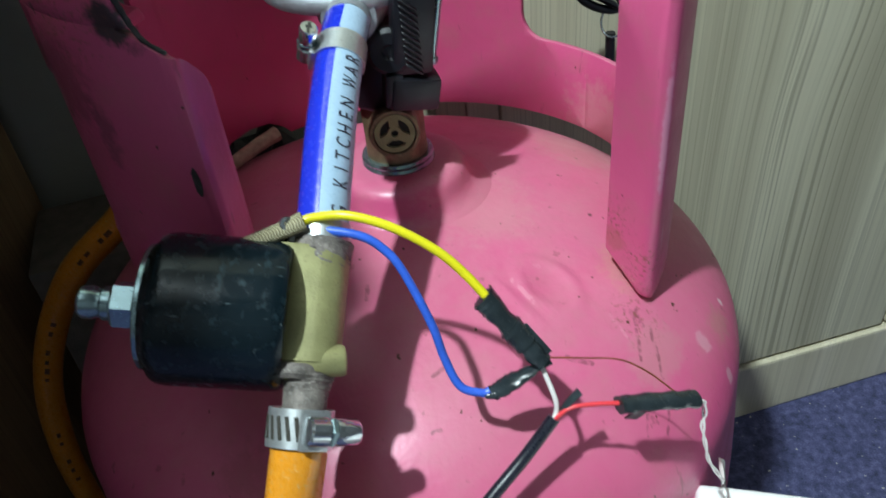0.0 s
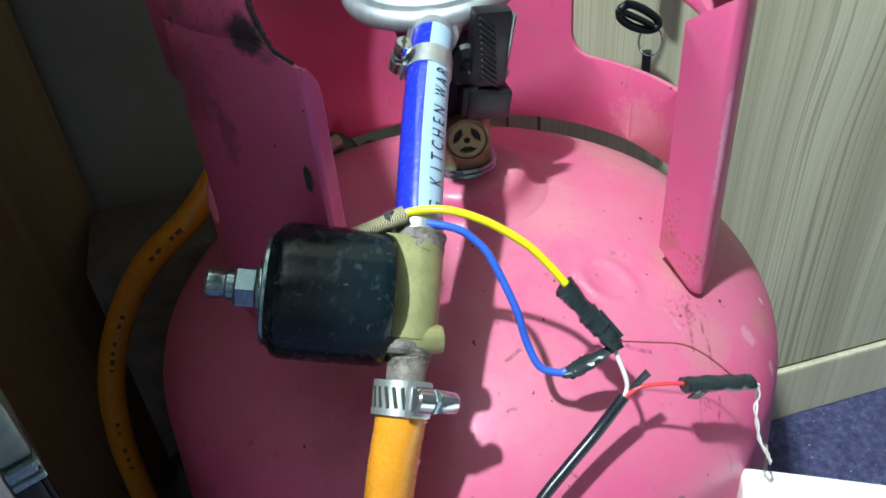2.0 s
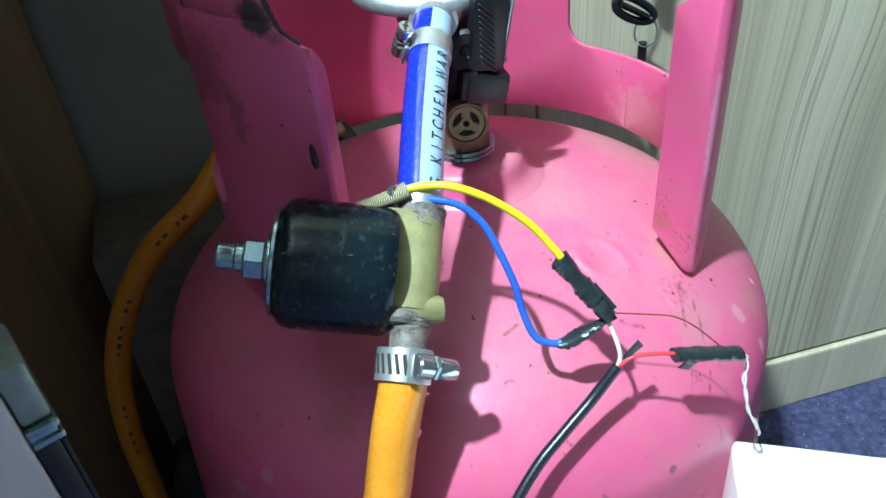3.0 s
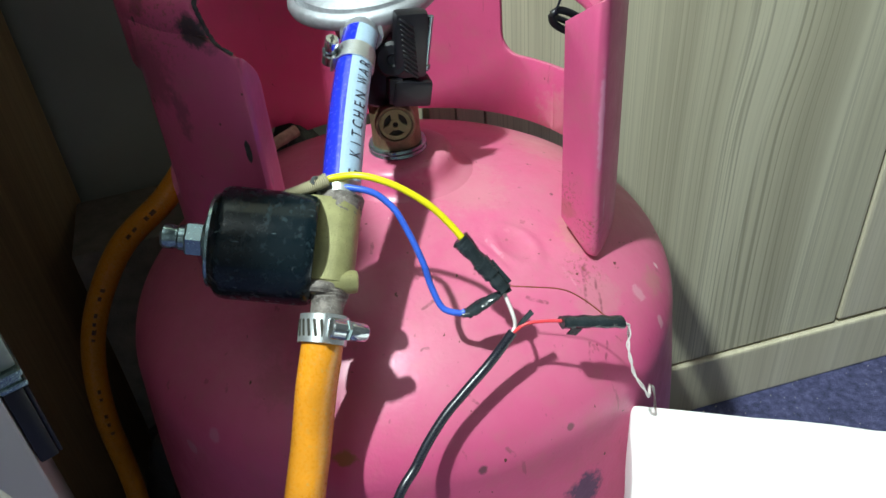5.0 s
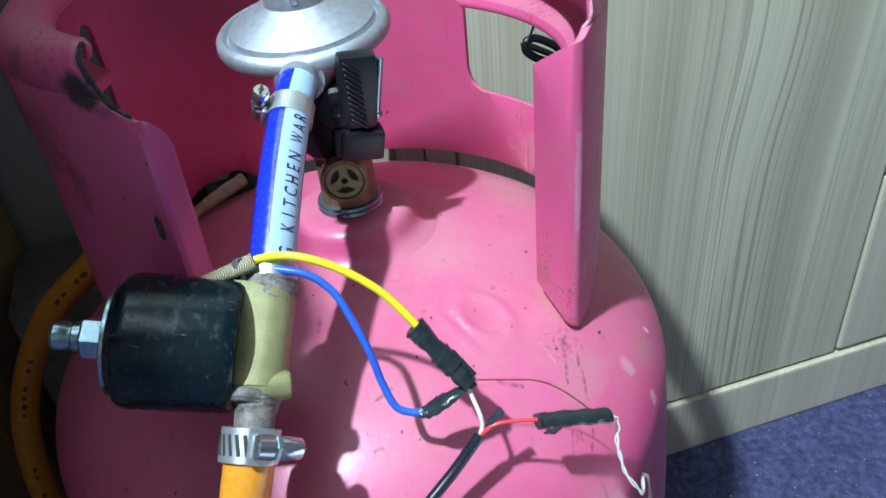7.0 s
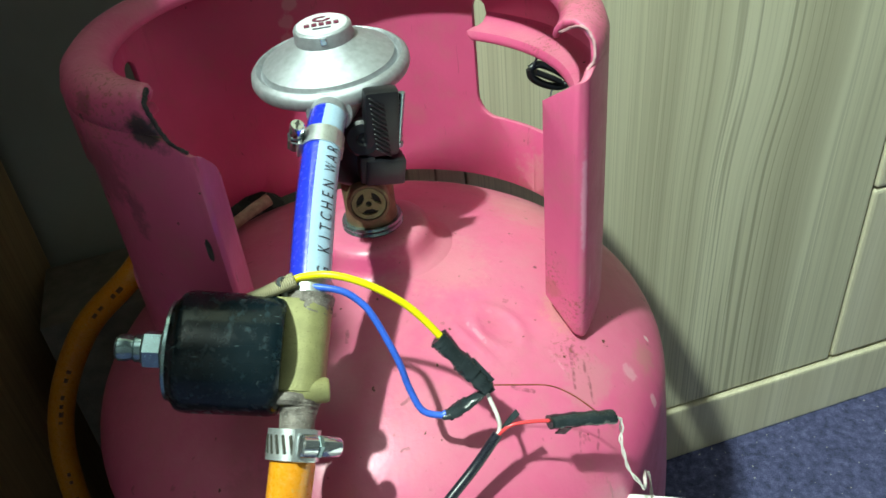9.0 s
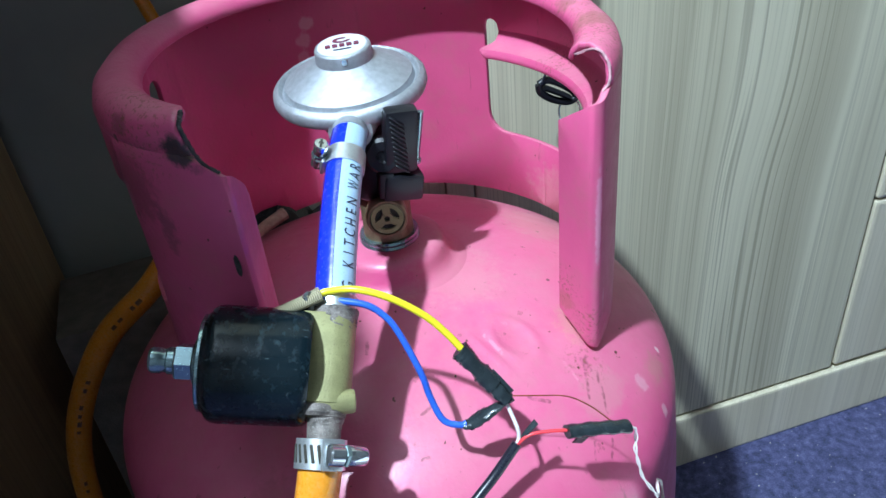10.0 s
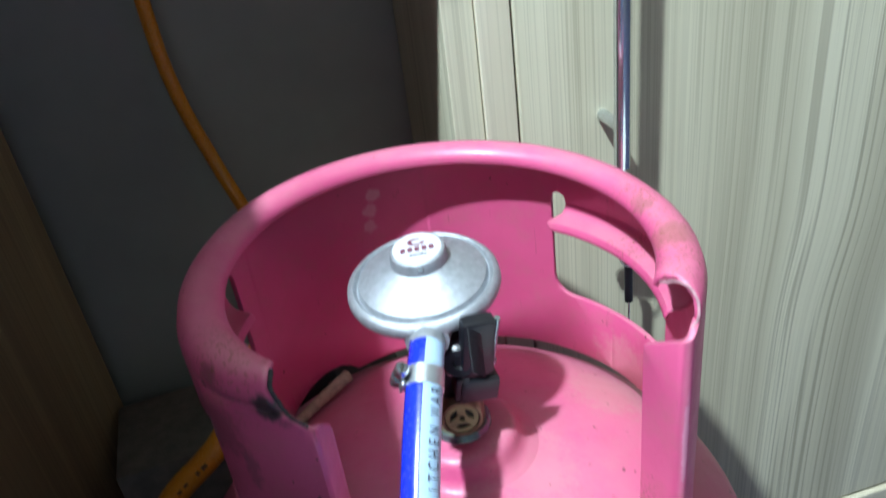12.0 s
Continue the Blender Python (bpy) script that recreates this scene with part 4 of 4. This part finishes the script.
part("valve_body", cast_body_bm(), M_BRASS, sol)
part("side_lug", moved(lathe_bm([(0, 0), (0.0040, 0), (0.0045, 0.0005), (0.0045, 0.0160), (0.0040, 0.0172), (0.0020, 0.0176), (0, 0.0176)], 28), along((-0.0386, -0.1262, 0.4462), (-0.0207, -0.1252, 0.4434))), M_BRASS, sol)
part("base_ledge", moved(lathe_bm([(0, 0), (0.0088, 0), (0.0094, 0.0006), (0.0092, 0.0030), (0.0080, 0.0042), (0, 0.0042)], 36), along(VB - COIL_WAY * 0.004 + VALVE_WAY * 0.0005, VB - COIL_WAY * 0.004 + VALVE_WAY)), M_SEALANT, sol, "grubby cast ledge under the lug")
part("sealant", tube_bm([VA - (VB - VA).normalized() * 0.0035, VA + VALVE_WAY * 0.002, VA + VALVE_WAY * 0.0062], lambda s: 0.0092 - 0.0010 * s, 36, 8, wobble=0.045), M_SEALANT, sol, "grey smeared thread sealant")
part("sealant", tube_bm([VB + (VB - VA).normalized() * 0.0025, VB + (VB - VA).normalized() * 0.0050, VB + (VB - VA).normalized() * 0.0085], lambda s: 0.0078 - 0.0018 * s, 28, 8, wobble=0.06), M_SEALANT, sol, "grey smeared thread sealant")
part("nipple", tube_bm([VB + (VB - VA).normalized() * 0.002, VB + (VB - VA).normalized() * 0.015, (-0.0366, -0.1376, 0.4305)], 0.0062, 24, 6, wobble=0.03), M_SEALANT, sol)
coil_prof = [(0, -0.0006), (0.0180, -0.0006), (0.0186, 0.0), (0.0190, 0.0006), (0.0205, 0.0014), (0.0214, 0.0030), (0.0217, 0.0055), (0.0217, CL - 0.0045), (0.0213, CL - 0.002), (0.0203, CL - 0.0006), (0, CL - 0.0006)]
coil = part("coil", moved(lathe_bm(coil_prof, 72), CM), M_COIL, sol, "glossy black scratched coil can")
part("end_plate", moved(lathe_bm([(0, -0.0022), (0.0172, -0.0022), (0.0178, -0.0018), (0.0178, -0.0008), (0, -0.0008)], 56), CM), M_ZINC, sol, "thin zinc end plate")
part("washer", moved(lathe_bm([(0, -0.0044), (0.0085, -0.0044), (0.0088, -0.0040), (0.0088, -0.0026), (0, -0.0026)], 32), CM), M_ZINC, sol)
part("nut", moved(hex_bm(0.0068, 0.0072), CM @ pose(0, 0, -0.0116)), M_ZINC, sol, "zinc hex nut")
part("stud", moved(lathe_bm([(0, -0.0205), (0.0040, -0.0205), (0.0048, -0.0195), (0.0048, -0.0165), (0.0043, -0.0158), (0.0043, -0.0145), (0.0050, -0.0138), (0.0050, -0.0116), (0, -0.0116)], 24), CM), M_ZINC, sol)
part("lead_sleeve", tube_bm([(-0.0485, -0.1017, 0.4707), (-0.0428, -0.1007, 0.4711), (-0.0356, -0.0994, 0.4722), (-0.0285, -0.0978, 0.4737)], lambda s: 0.0021 + 0.0013 * s, 16, 8, flat=0.75), M_SLEEVE, sol, "woven fibreglass lead sleeve")
part("yellow_lead", tube_bm([(-0.0300, -0.0980, 0.4725), (-0.0264, -0.0970, 0.4737), (-0.0156, -0.0997, 0.4746), (-0.0035, -0.1031, 0.4707), (0.0082, -0.1067, 0.4630), (0.0157, -0.1100, 0.4552), (0.0222, -0.1145, 0.4470)], 0.00138, 14, 10), M_YELLOW, sol, "yellow insulated lead")
part("blue_lead", tube_bm([(-0.0285, -0.0976, 0.4712), (-0.0265, -0.0977, 0.4705), (-0.0135, -0.1010, 0.4682), (-0.0069, -0.1032, 0.4635), (-0.0025, -0.1067, 0.4576), (0.0037, -0.1142, 0.4424), (0.0062, -0.1178, 0.4312), (0.0098, -0.1223, 0.4231), (0.0161, -0.1241, 0.4208), (0.0184, -0.1239, 0.4211)], 0.00132, 14, 10), M_BLUE, sol, "blue insulated lead")
part("tape_wrap", tube_bm([(0.0196, -0.1130, 0.4492), (0.0240, -0.1158, 0.4432), (0.0310, -0.1205, 0.4342), (0.0352, -0.1234, 0.4292)], lambda s: 0.0043 - 0.0003 * math.sin(22 * s) - 0.0008 * s, 12, 8, wobble=0.045, flat=0.62), M_TAPE, sol, "black electrical tape splice")
part("tape_wrap", tube_bm([(0.0166, -0.1242, 0.4203), (0.0205, -0.1240, 0.4208), (0.0250, -0.1237, 0.4232), (0.0310, -0.1232, 0.4262), (0.0372, -0.1224, 0.4294)], lambda s: 0.0017 + 0.0017 * math.sin(3.1 * min(1, s * 1.2)), 12, 8, wobble=0.12, flat=0.55), M_TAPE, sol, "black electrical tape splice")

def tape_end(path, radius, lift, seed):
    """The loose last turn of a tape winding: a short, slightly wider and flatter turn over the rest."""
    return tube_bm(path, lambda s: radius + lift * (1 - s), 12, 6, wobble=0.06, flat=0.66, seed=seed)


splice = Vector((0.0240, -0.1158, 0.4432)), Vector((0.0310, -0.1205, 0.4342))
part("tape_end", tape_end([splice[0].lerp(splice[1], f) for f in (0.35, 0.6, 0.95)], 0.0042, 0.0005, 4), M_TAPE, sol)
part("tape_end", tape_end([splice[0].lerp(splice[1], f) for f in (-0.62, -0.45, -0.15)], 0.0042, 0.0006, 9), M_TAPE, sol)
part("tape_flap", moved(box_bm((-0.0030, -0.0003, -0.0065), (0.0012, 0.0002, 0.0050), 0.0001, 1), along(splice[1] + Vector((0.0032, 0.0010, 0.0004)), splice[1] + Vector((0.0060, -0.0012, -0.0030))) @ pose(0, 0, 0, 0, 0, 60)), M_TAPE, sol)

# lower clamp and the orange hose that runs down, round the back and up the wall
hose_clamp("shiny slotted worm-drive clamp on the orange hose", (-0.0363, -0.1366, 0.4314), (-0.004, -0.0135, -0.0125), 0.0085, -48, 0.0105, True)
orange = thing("orange_hose", "orange rubber gas hose looping behind the cylinder", "gas hose")
ORANGE = [(-0.0355, -0.1338, 0.4340), (-0.0377, -0.1410, 0.4260), (-0.0420, -0.1470, 0.4120), (-0.0470, -0.1545, 0.3920), (-0.0550, -0.1720, 0.3620), (-0.0620, -0.1850, 0.3100), (-0.0720, -0.1980, 0.2000), (-0.0900, -0.2050, 0.0700),
          (-0.1250, -0.1950, -0.0080), (-0.1850, -0.1200, -0.0275), (-0.2300, -0.0200, 0.0100), (-0.2420, 0.0480, 0.1200), (-0.2360, 0.0500, 0.2250), (-0.2200, 0.0520, 0.2950), (-0.1850, 0.0550, 0.3550), (-0.1470, 0.0700, 0.3850), (-0.1250, 0.1100, 0.4080),
          (-0.1200, 0.1750, 0.4200), (-0.1300, 0.2350, 0.4450), (-0.1500, 0.2600, 0.4900), (-0.1650, 0.2640, 0.5500), (-0.1690, 0.2650, 0.6200), (-0.1660, 0.2650, 0.8000), (-0.1600, 0.2650, 1.1000)]
part("hose", tube_bm(ORANGE, lambda s: 0.0079 - 0.0027 * min(1.0, max(0.0, (s - 0.70) / 0.08)), 24, 10), M_ORANGE, orange)

OPATH = spline(ORANGE, 10)
OFR = frames_along(OPATH)
rng = random.Random(21)
for k in (118, 119, 120, 122, 123, 130, 131, 132, 133, 135, 136, 143, 144, 146, 147):
    p, (tg, sd, up) = OPATH[k], OFR[k]
    face = (Vector((0.0, -0.32, 0.60)) - p)
    face = (face - tg * face.dot(tg)).normalized()
    mm = Matrix.Translation(p + face * 0.0079) @ Matrix((tg, tg.cross(face) * -1, face)).transposed().to_4x4()
    part("print_bar", moved(box_bm((-0.0010 - 0.0012 * rng.random(), -0.0008 - 0.0008 * rng.random(), -0.0004), (0.0010 + 0.0012 * rng.random(), 0.0012, 0.00010), 0.0001, 1), mm), M_HOSE_PRINT, orange, "dark printed mark")

# ---- twin cable and splices ----
cable = thing("black_cable", "thin black two-core cable with bared white and red cores", "cable")
part("sheath", tube_bm([(0.0362, -0.1322, 0.4145), (0.0262, -0.1373, 0.4049), (0.0146, -0.1443, 0.3975), (0.0038, -0.1513, 0.3903), (-0.0075, -0.1611, 0.3791), (-0.0208, -0.1757, 0.3592), (-0.0330, -0.2000, 0.2700), (-0.0330, -0.2250, 0.1200), (0.0000, -0.2500, -0.0200), (0.0800, -0.3000, FLOOR + 0.0022), (0.3000, -0.4500, FLOOR + 0.0022)], 0.0020, 14, 10), M_CABLE, cable)
part("white_core", tube_bm([(0.0345, -0.1240, 0.4280), (0.0369, -0.1291, 0.4208), (0.0373, -0.1308, 0.4163), (0.0354, -0.1328, 0.4130)], 0.0008, 10, 8), M_WHITE, cable)
part("red_core", tube_bm([(0.0360, -0.1325, 0.4140), (0.0413, -0.1317, 0.4173), (0.0491, -0.1320, 0.4178), (0.0580, -0.1328, 0.4172)], 0.0007, 10, 8), M_RED, cable)
part("sheath_flap", tube_bm([(0.0372, -0.1318, 0.4145), (0.0405, -0.1306, 0.4180), (0.0446, -0.1294, 0.4214)], lambda s: 0.0010 + 0.0006 * s, 8, 6, flat=0.35), M_TAPE, cable, "split grey sheath end")
part("tape_wrap", tube_bm([(0.0555, -0.1331, 0.4171), (0.0600, -0.1322, 0.4158), (0.0677, -0.1305, 0.4133), (0.0760, -0.1289, 0.4104), (0.0822, -0.1276, 0.4083)], lambda s: 0.0033 - 0.0002 * math.sin(25 * s), 12, 8, wobble=0.035, flat=0.66), M_TAPE, cable, "black electrical tape splice")
part("tape_tail", moved(box_bm((-0.0022, -0.0004, -0.0052), (0.0024, 0.0002, 0.0), 0.0001, 1), pose(0.0620, -0.1335, 0.4135, 20, 24, 8)), M_TAPE, cable)
for k in (0, 1):
    ph = math.pi * k
    tw = [(0.0813, -0.1277, 0.4082), (0.0850, -0.1274, 0.4062), (0.0856, -0.1280, 0.4010), (0.0850, -0.1296, 0.3960), (0.0862, -0.1312, 0.3890), (0.0880, -0.1322, 0.3815), (0.0930, -0.1320, 0.3720), (0.0980, -0.1270, 0.3610), (0.1035, -0.1130, 0.3530), (0.1080, -0.1100, 0.3420), (0.1120, -0.1120, 0.3000), (0.1200, -0.1150, 0.2400)]
    pts = [p + Vector((math.cos(i * 0.55 + ph), math.sin(i * 0.42 + ph), 0)) * 0.00042 for i, p in enumerate(spline(tw, 6))]
    part("strand", tube_bm(pts, 0.00040, 6, 1, smooth_path=False), M_WHITE, cable, "thin twisted white strand")
part("copper_strand", tube_bm([(0.0373, -0.1221, 0.4297), (0.0474, -0.1222, 0.4276), (0.0589, -0.1218, 0.4242), (0.0678, -0.1228, 0.4180), (0.0763, -0.1260, 0.4104), (0.0800, -0.1275, 0.4088)], 0.00028, 6, 8), M_COPPER, cable, "fine bare copper strand")

# ---- white box beside the cylinder ----
wbox = thing("white_box", "plain white cardboard box with creased edges on the carpet", "box")
bm = box_bm((0, -0.20, 0), (0.26, 0, 0.345 - FLOOR), 0.004, 3)
bmesh.ops.subdivide_edges(bm, edges=[e for e in bm.edges if e.calc_length() > 0.05], cuts=14, use_grid_fill=True)
for v in bm.verts:
    v.co += Vector((noise.noise(v.co * 30), noise.noise(v.co * 30 + Vector((7, 0, 0))), noise.noise(v.co * 25 + Vector((0, 9, 0))) * 0.6)) * 0.0022
part("carton", bm, M_BOX, wbox)
wbox.matrix_world = pose(0.0950, -0.1150, FLOOR, 0, 0, -18)

# ---- brown cupboard with an open door on the other side ----
cup = thing("brown_cupboard", "dark brown wooden cupboard standing in shade, with an added unseen slab on top", "cupboard")
part("side_panel", box_bm((-0.305, -0.13, FLOOR), (-0.285, 0.245, 0.748), 0.001), M_BROWN, cup, smooth=False)
part("back_panel", box_bm((-0.90, 0.14, FLOOR), (-0.305, 0.152, 0.748)), M_BROWN, cup, smooth=False)


# added slab, never in view, outlined to shade collar, tank and wall; it turns the corner along the back wall as far as
# the wardrobe's side; its free corner is cut off
SLAB_EDGE = [(-0.90, -0.37), (-0.303, -0.37), (-0.156, -0.158), (-0.156, 0.093), (0.051, 0.093), (0.051, WALL_N), (-0.90, WALL_N)]
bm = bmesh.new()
face = bm.faces.new([bm.verts.new((x, y, 0.748)) for x, y in SLAB_EDGE])
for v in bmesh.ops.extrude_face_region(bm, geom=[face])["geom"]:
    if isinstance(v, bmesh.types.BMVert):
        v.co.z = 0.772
part("shade_slab", moved(bm, CAB), M_BROWN, cup, smooth=False)
BRD = pose(-0.1385, -0.1665, 0, 0, 0, 34)
part("open_door", moved(box_bm((-0.0215, 0.0, FLOOR + 0.01), (0.0, 0.135, 0.560), 0.0012, 2), BRD), M_LAVENDER, cup, "pale open cupboard door seen edge on", smooth=False)
part("edge_band", moved(box_bm((-0.0245, -0.0008, FLOOR + 0.01), (-0.0217, 0.135, 0.560), 0.0004, 1), BRD), M_WOOD_EDGE, cup, "cream edge band", smooth=False)
hinge = part("hinge", moved(box_bm((0.0004, 0.0030, 0.4520), (0.0088, 0.0260, 0.4720), 0.0016, 2), BRD), M_GREENISH, cup, "plated cupboard hinge")
arm = joined(box_bm((0.0004, 0.0010, 0.4492), (0.0092, 0.0200, 0.4515), 0.0006, 2), box_bm((0.0004, 0.0016, 0.4470), (0.0080, 0.0200, 0.4491), 0.0005, 2), box_bm((0.0004, 0.0008, 0.4447), (0.0092, 0.0200, 0.4469), 0.0006, 2))
part("hinge_arm", moved(arm, BRD), M_ZINC, hinge, "bright plated hinge arm")
plate = joined(box_bm((0.0004, 0.0012, 0.4108), (0.0072, 0.0170, 0.4445), 0.0012, 2), box_bm((0.0073, 0.0012, 0.4120), (0.0086, 0.0150, 0.4440), 0.0005, 2))
part("hinge_plate", moved(plate, BRD), M_BLACK, hinge, "dark hinge plate")

wcab = thing("white_cable", "loose white charging cable looped in front of the cylinder", "cable")
part("lead", tube_bm([(-0.235, -0.215, FLOOR + 0.003), (-0.215, -0.210, 0.20), (-0.190, -0.210, 0.40), (-0.165, -0.2105, 0.4610), (-0.1383, -0.2129, 0.4640), (-0.1181, -0.2169, 0.4596), (-0.1102, -0.2219, 0.4526), (-0.1112, -0.2266, 0.4440), (-0.1050, -0.2400, 0.4000), (-0.0700, -0.2480, 0.3700),
                      (-0.0340, -0.2380, 0.3950), (-0.0170, -0.2260, 0.4265), (-0.0060, -0.2225, 0.4300), (0.0105, -0.2275, 0.4230), (0.0330, -0.2450, 0.3950), (0.0600, -0.2700, 0.3000), (0.0500, -0.3000, 0.1000), (0.0200, -0.3300, 0.0000), (-0.0600, -0.3600, FLOOR + 0.003), (-0.2500, -0.4000, FLOOR + 0.003)], 0.0021, 12, 8), M_BOX, wcab)

# ---- things behind the cylinder ----
blk = thing("concrete_block", "dusty grey-beige concrete block against the wall", "block")
part("block", moved(box_bm((-0.07, -0.045, 0), (0.07, 0.045, 0.335), 0.004, 2), pose(-0.205, 0.205, FLOOR, 0, 0, 14)), M_BRICK, blk)
bag = thing("dark_bag", "crumpled dark plastic bag on the carpet, with an added tall dark lobe", "bag")
lobes = []
# the second, taller lobe is added to blacken the gap under the collar
for (cx, cy, cz), (rx, ry, rz) in (((0, 0, 0), (0.045, 0.05, 0.11)), ((0.115, 0.120, 0.10), (0.066, 0.055, 0.20))):
    lobe = bmesh.new()
    bmesh.ops.create_icosphere(lobe, subdivisions=4, radius=1.0)
    for v in lobe.verts:
        n = v.co.normalized()
        k = 1 + 0.22 * noise.noise(n * 3.1) + 0.10 * noise.noise(n * 8.0)
        v.co = Vector((cx + n.x * rx * k, cy + n.y * ry * k, max(-0.09, cz + n.z * rz * k)))
    lobes.append(lobe)
bm = joined(*lobes)
part("bag", bm, M_BAG, bag)
bag.location = (-0.205, 0.095, FLOOR + 0.09)
stick = thing("wooden_stick", "short pale wooden stick lying on the dome edge", "stick")
part("stick", tube_bm([(-0.0930, 0.0500, 0.4075), (-0.0780, 0.0650, 0.4105), (-0.0620, 0.0790, 0.4135)], lambda s: 0.0030 + 0.0010 * s, 10, 6, wobble=0.06), M_STICK, stick)

fob = thing("key_ring", "black key fob and split ring hanging from the wardrobe handle", "keys")
FM = CAB @ Matrix.Translation((0, 0.131, 0))
part("cord", tube_bm([(HX, -0.009, 0.4935), (HX - 0.004, -0.008, 0.470), (0.1400, -0.006, 0.446)], 0.0009, 8, 8), M_CABLE, fob)
loop = [(0.1385, 0.4455), (0.1450, 0.4475), (0.1555, 0.4425), (0.1650, 0.4350), (0.1655, 0.4300), (0.1590, 0.4290), (0.1485, 0.4330), (0.1400, 0.4395), (0.1385, 0.4455)]
part("fob", tube_bm([(x, -0.004, z) for x, z in loop], 0.0026, 12, 8), M_BLACK, fob, "glossy black loop fob")
part("fob_plate", tube_bm([(0.142, -0.004, 0.4430), (0.152, -0.004, 0.4375), (0.161, -0.004, 0.4320)], 0.0046, 12, 6, flat=0.45), M_BLACK, fob)
ring = [(0.1610 + 0.0080 * math.sin(math.tau * k / 20), -0.005 + 0.002 * math.cos(math.tau * k / 20), 0.4220 + 0.0090 * math.cos(math.tau * k / 20)) for k in range(21)]
part("split_ring", tube_bm(ring, 0.0007, 8, 2), M_CHROME, fob, "chrome split ring")
part("key_shank", tube_bm([(0.1600, -0.004, 0.4150), (0.1602, -0.004, 0.400), (0.1605, -0.004, 0.3820)], 0.0030, 12, 4), M_BLACK, fob, "black capped key shank")
part("key_wire", tube_bm([(0.1605, -0.004, 0.382), (0.1607, -0.004, 0.372), (0.1604, -0.004, 0.362)], 0.0006, 6, 4), M_CHROME, fob)
fob.matrix_world = FM

# ---- ceiling lamp ----
lamp = thing("ceiling_lamp", "white globe bulb hanging from the ceiling", "lamp")
part("cord", tube_bm([(LAMP_AT.x, LAMP_AT.y, 2.6), (LAMP_AT.x, LAMP_AT.y, 2.5), (LAMP_AT.x, LAMP_AT.y, 2.38)], 0.004, 8, 2), M_CABLE, lamp)
part("socket", moved(lathe_bm([(0, 0.06), (0.018, 0.06), (0.022, 0.05), (0.022, 0), (0, 0)], 24), pose(LAMP_AT.x, LAMP_AT.y, 2.33)), M_BLACK, lamp)
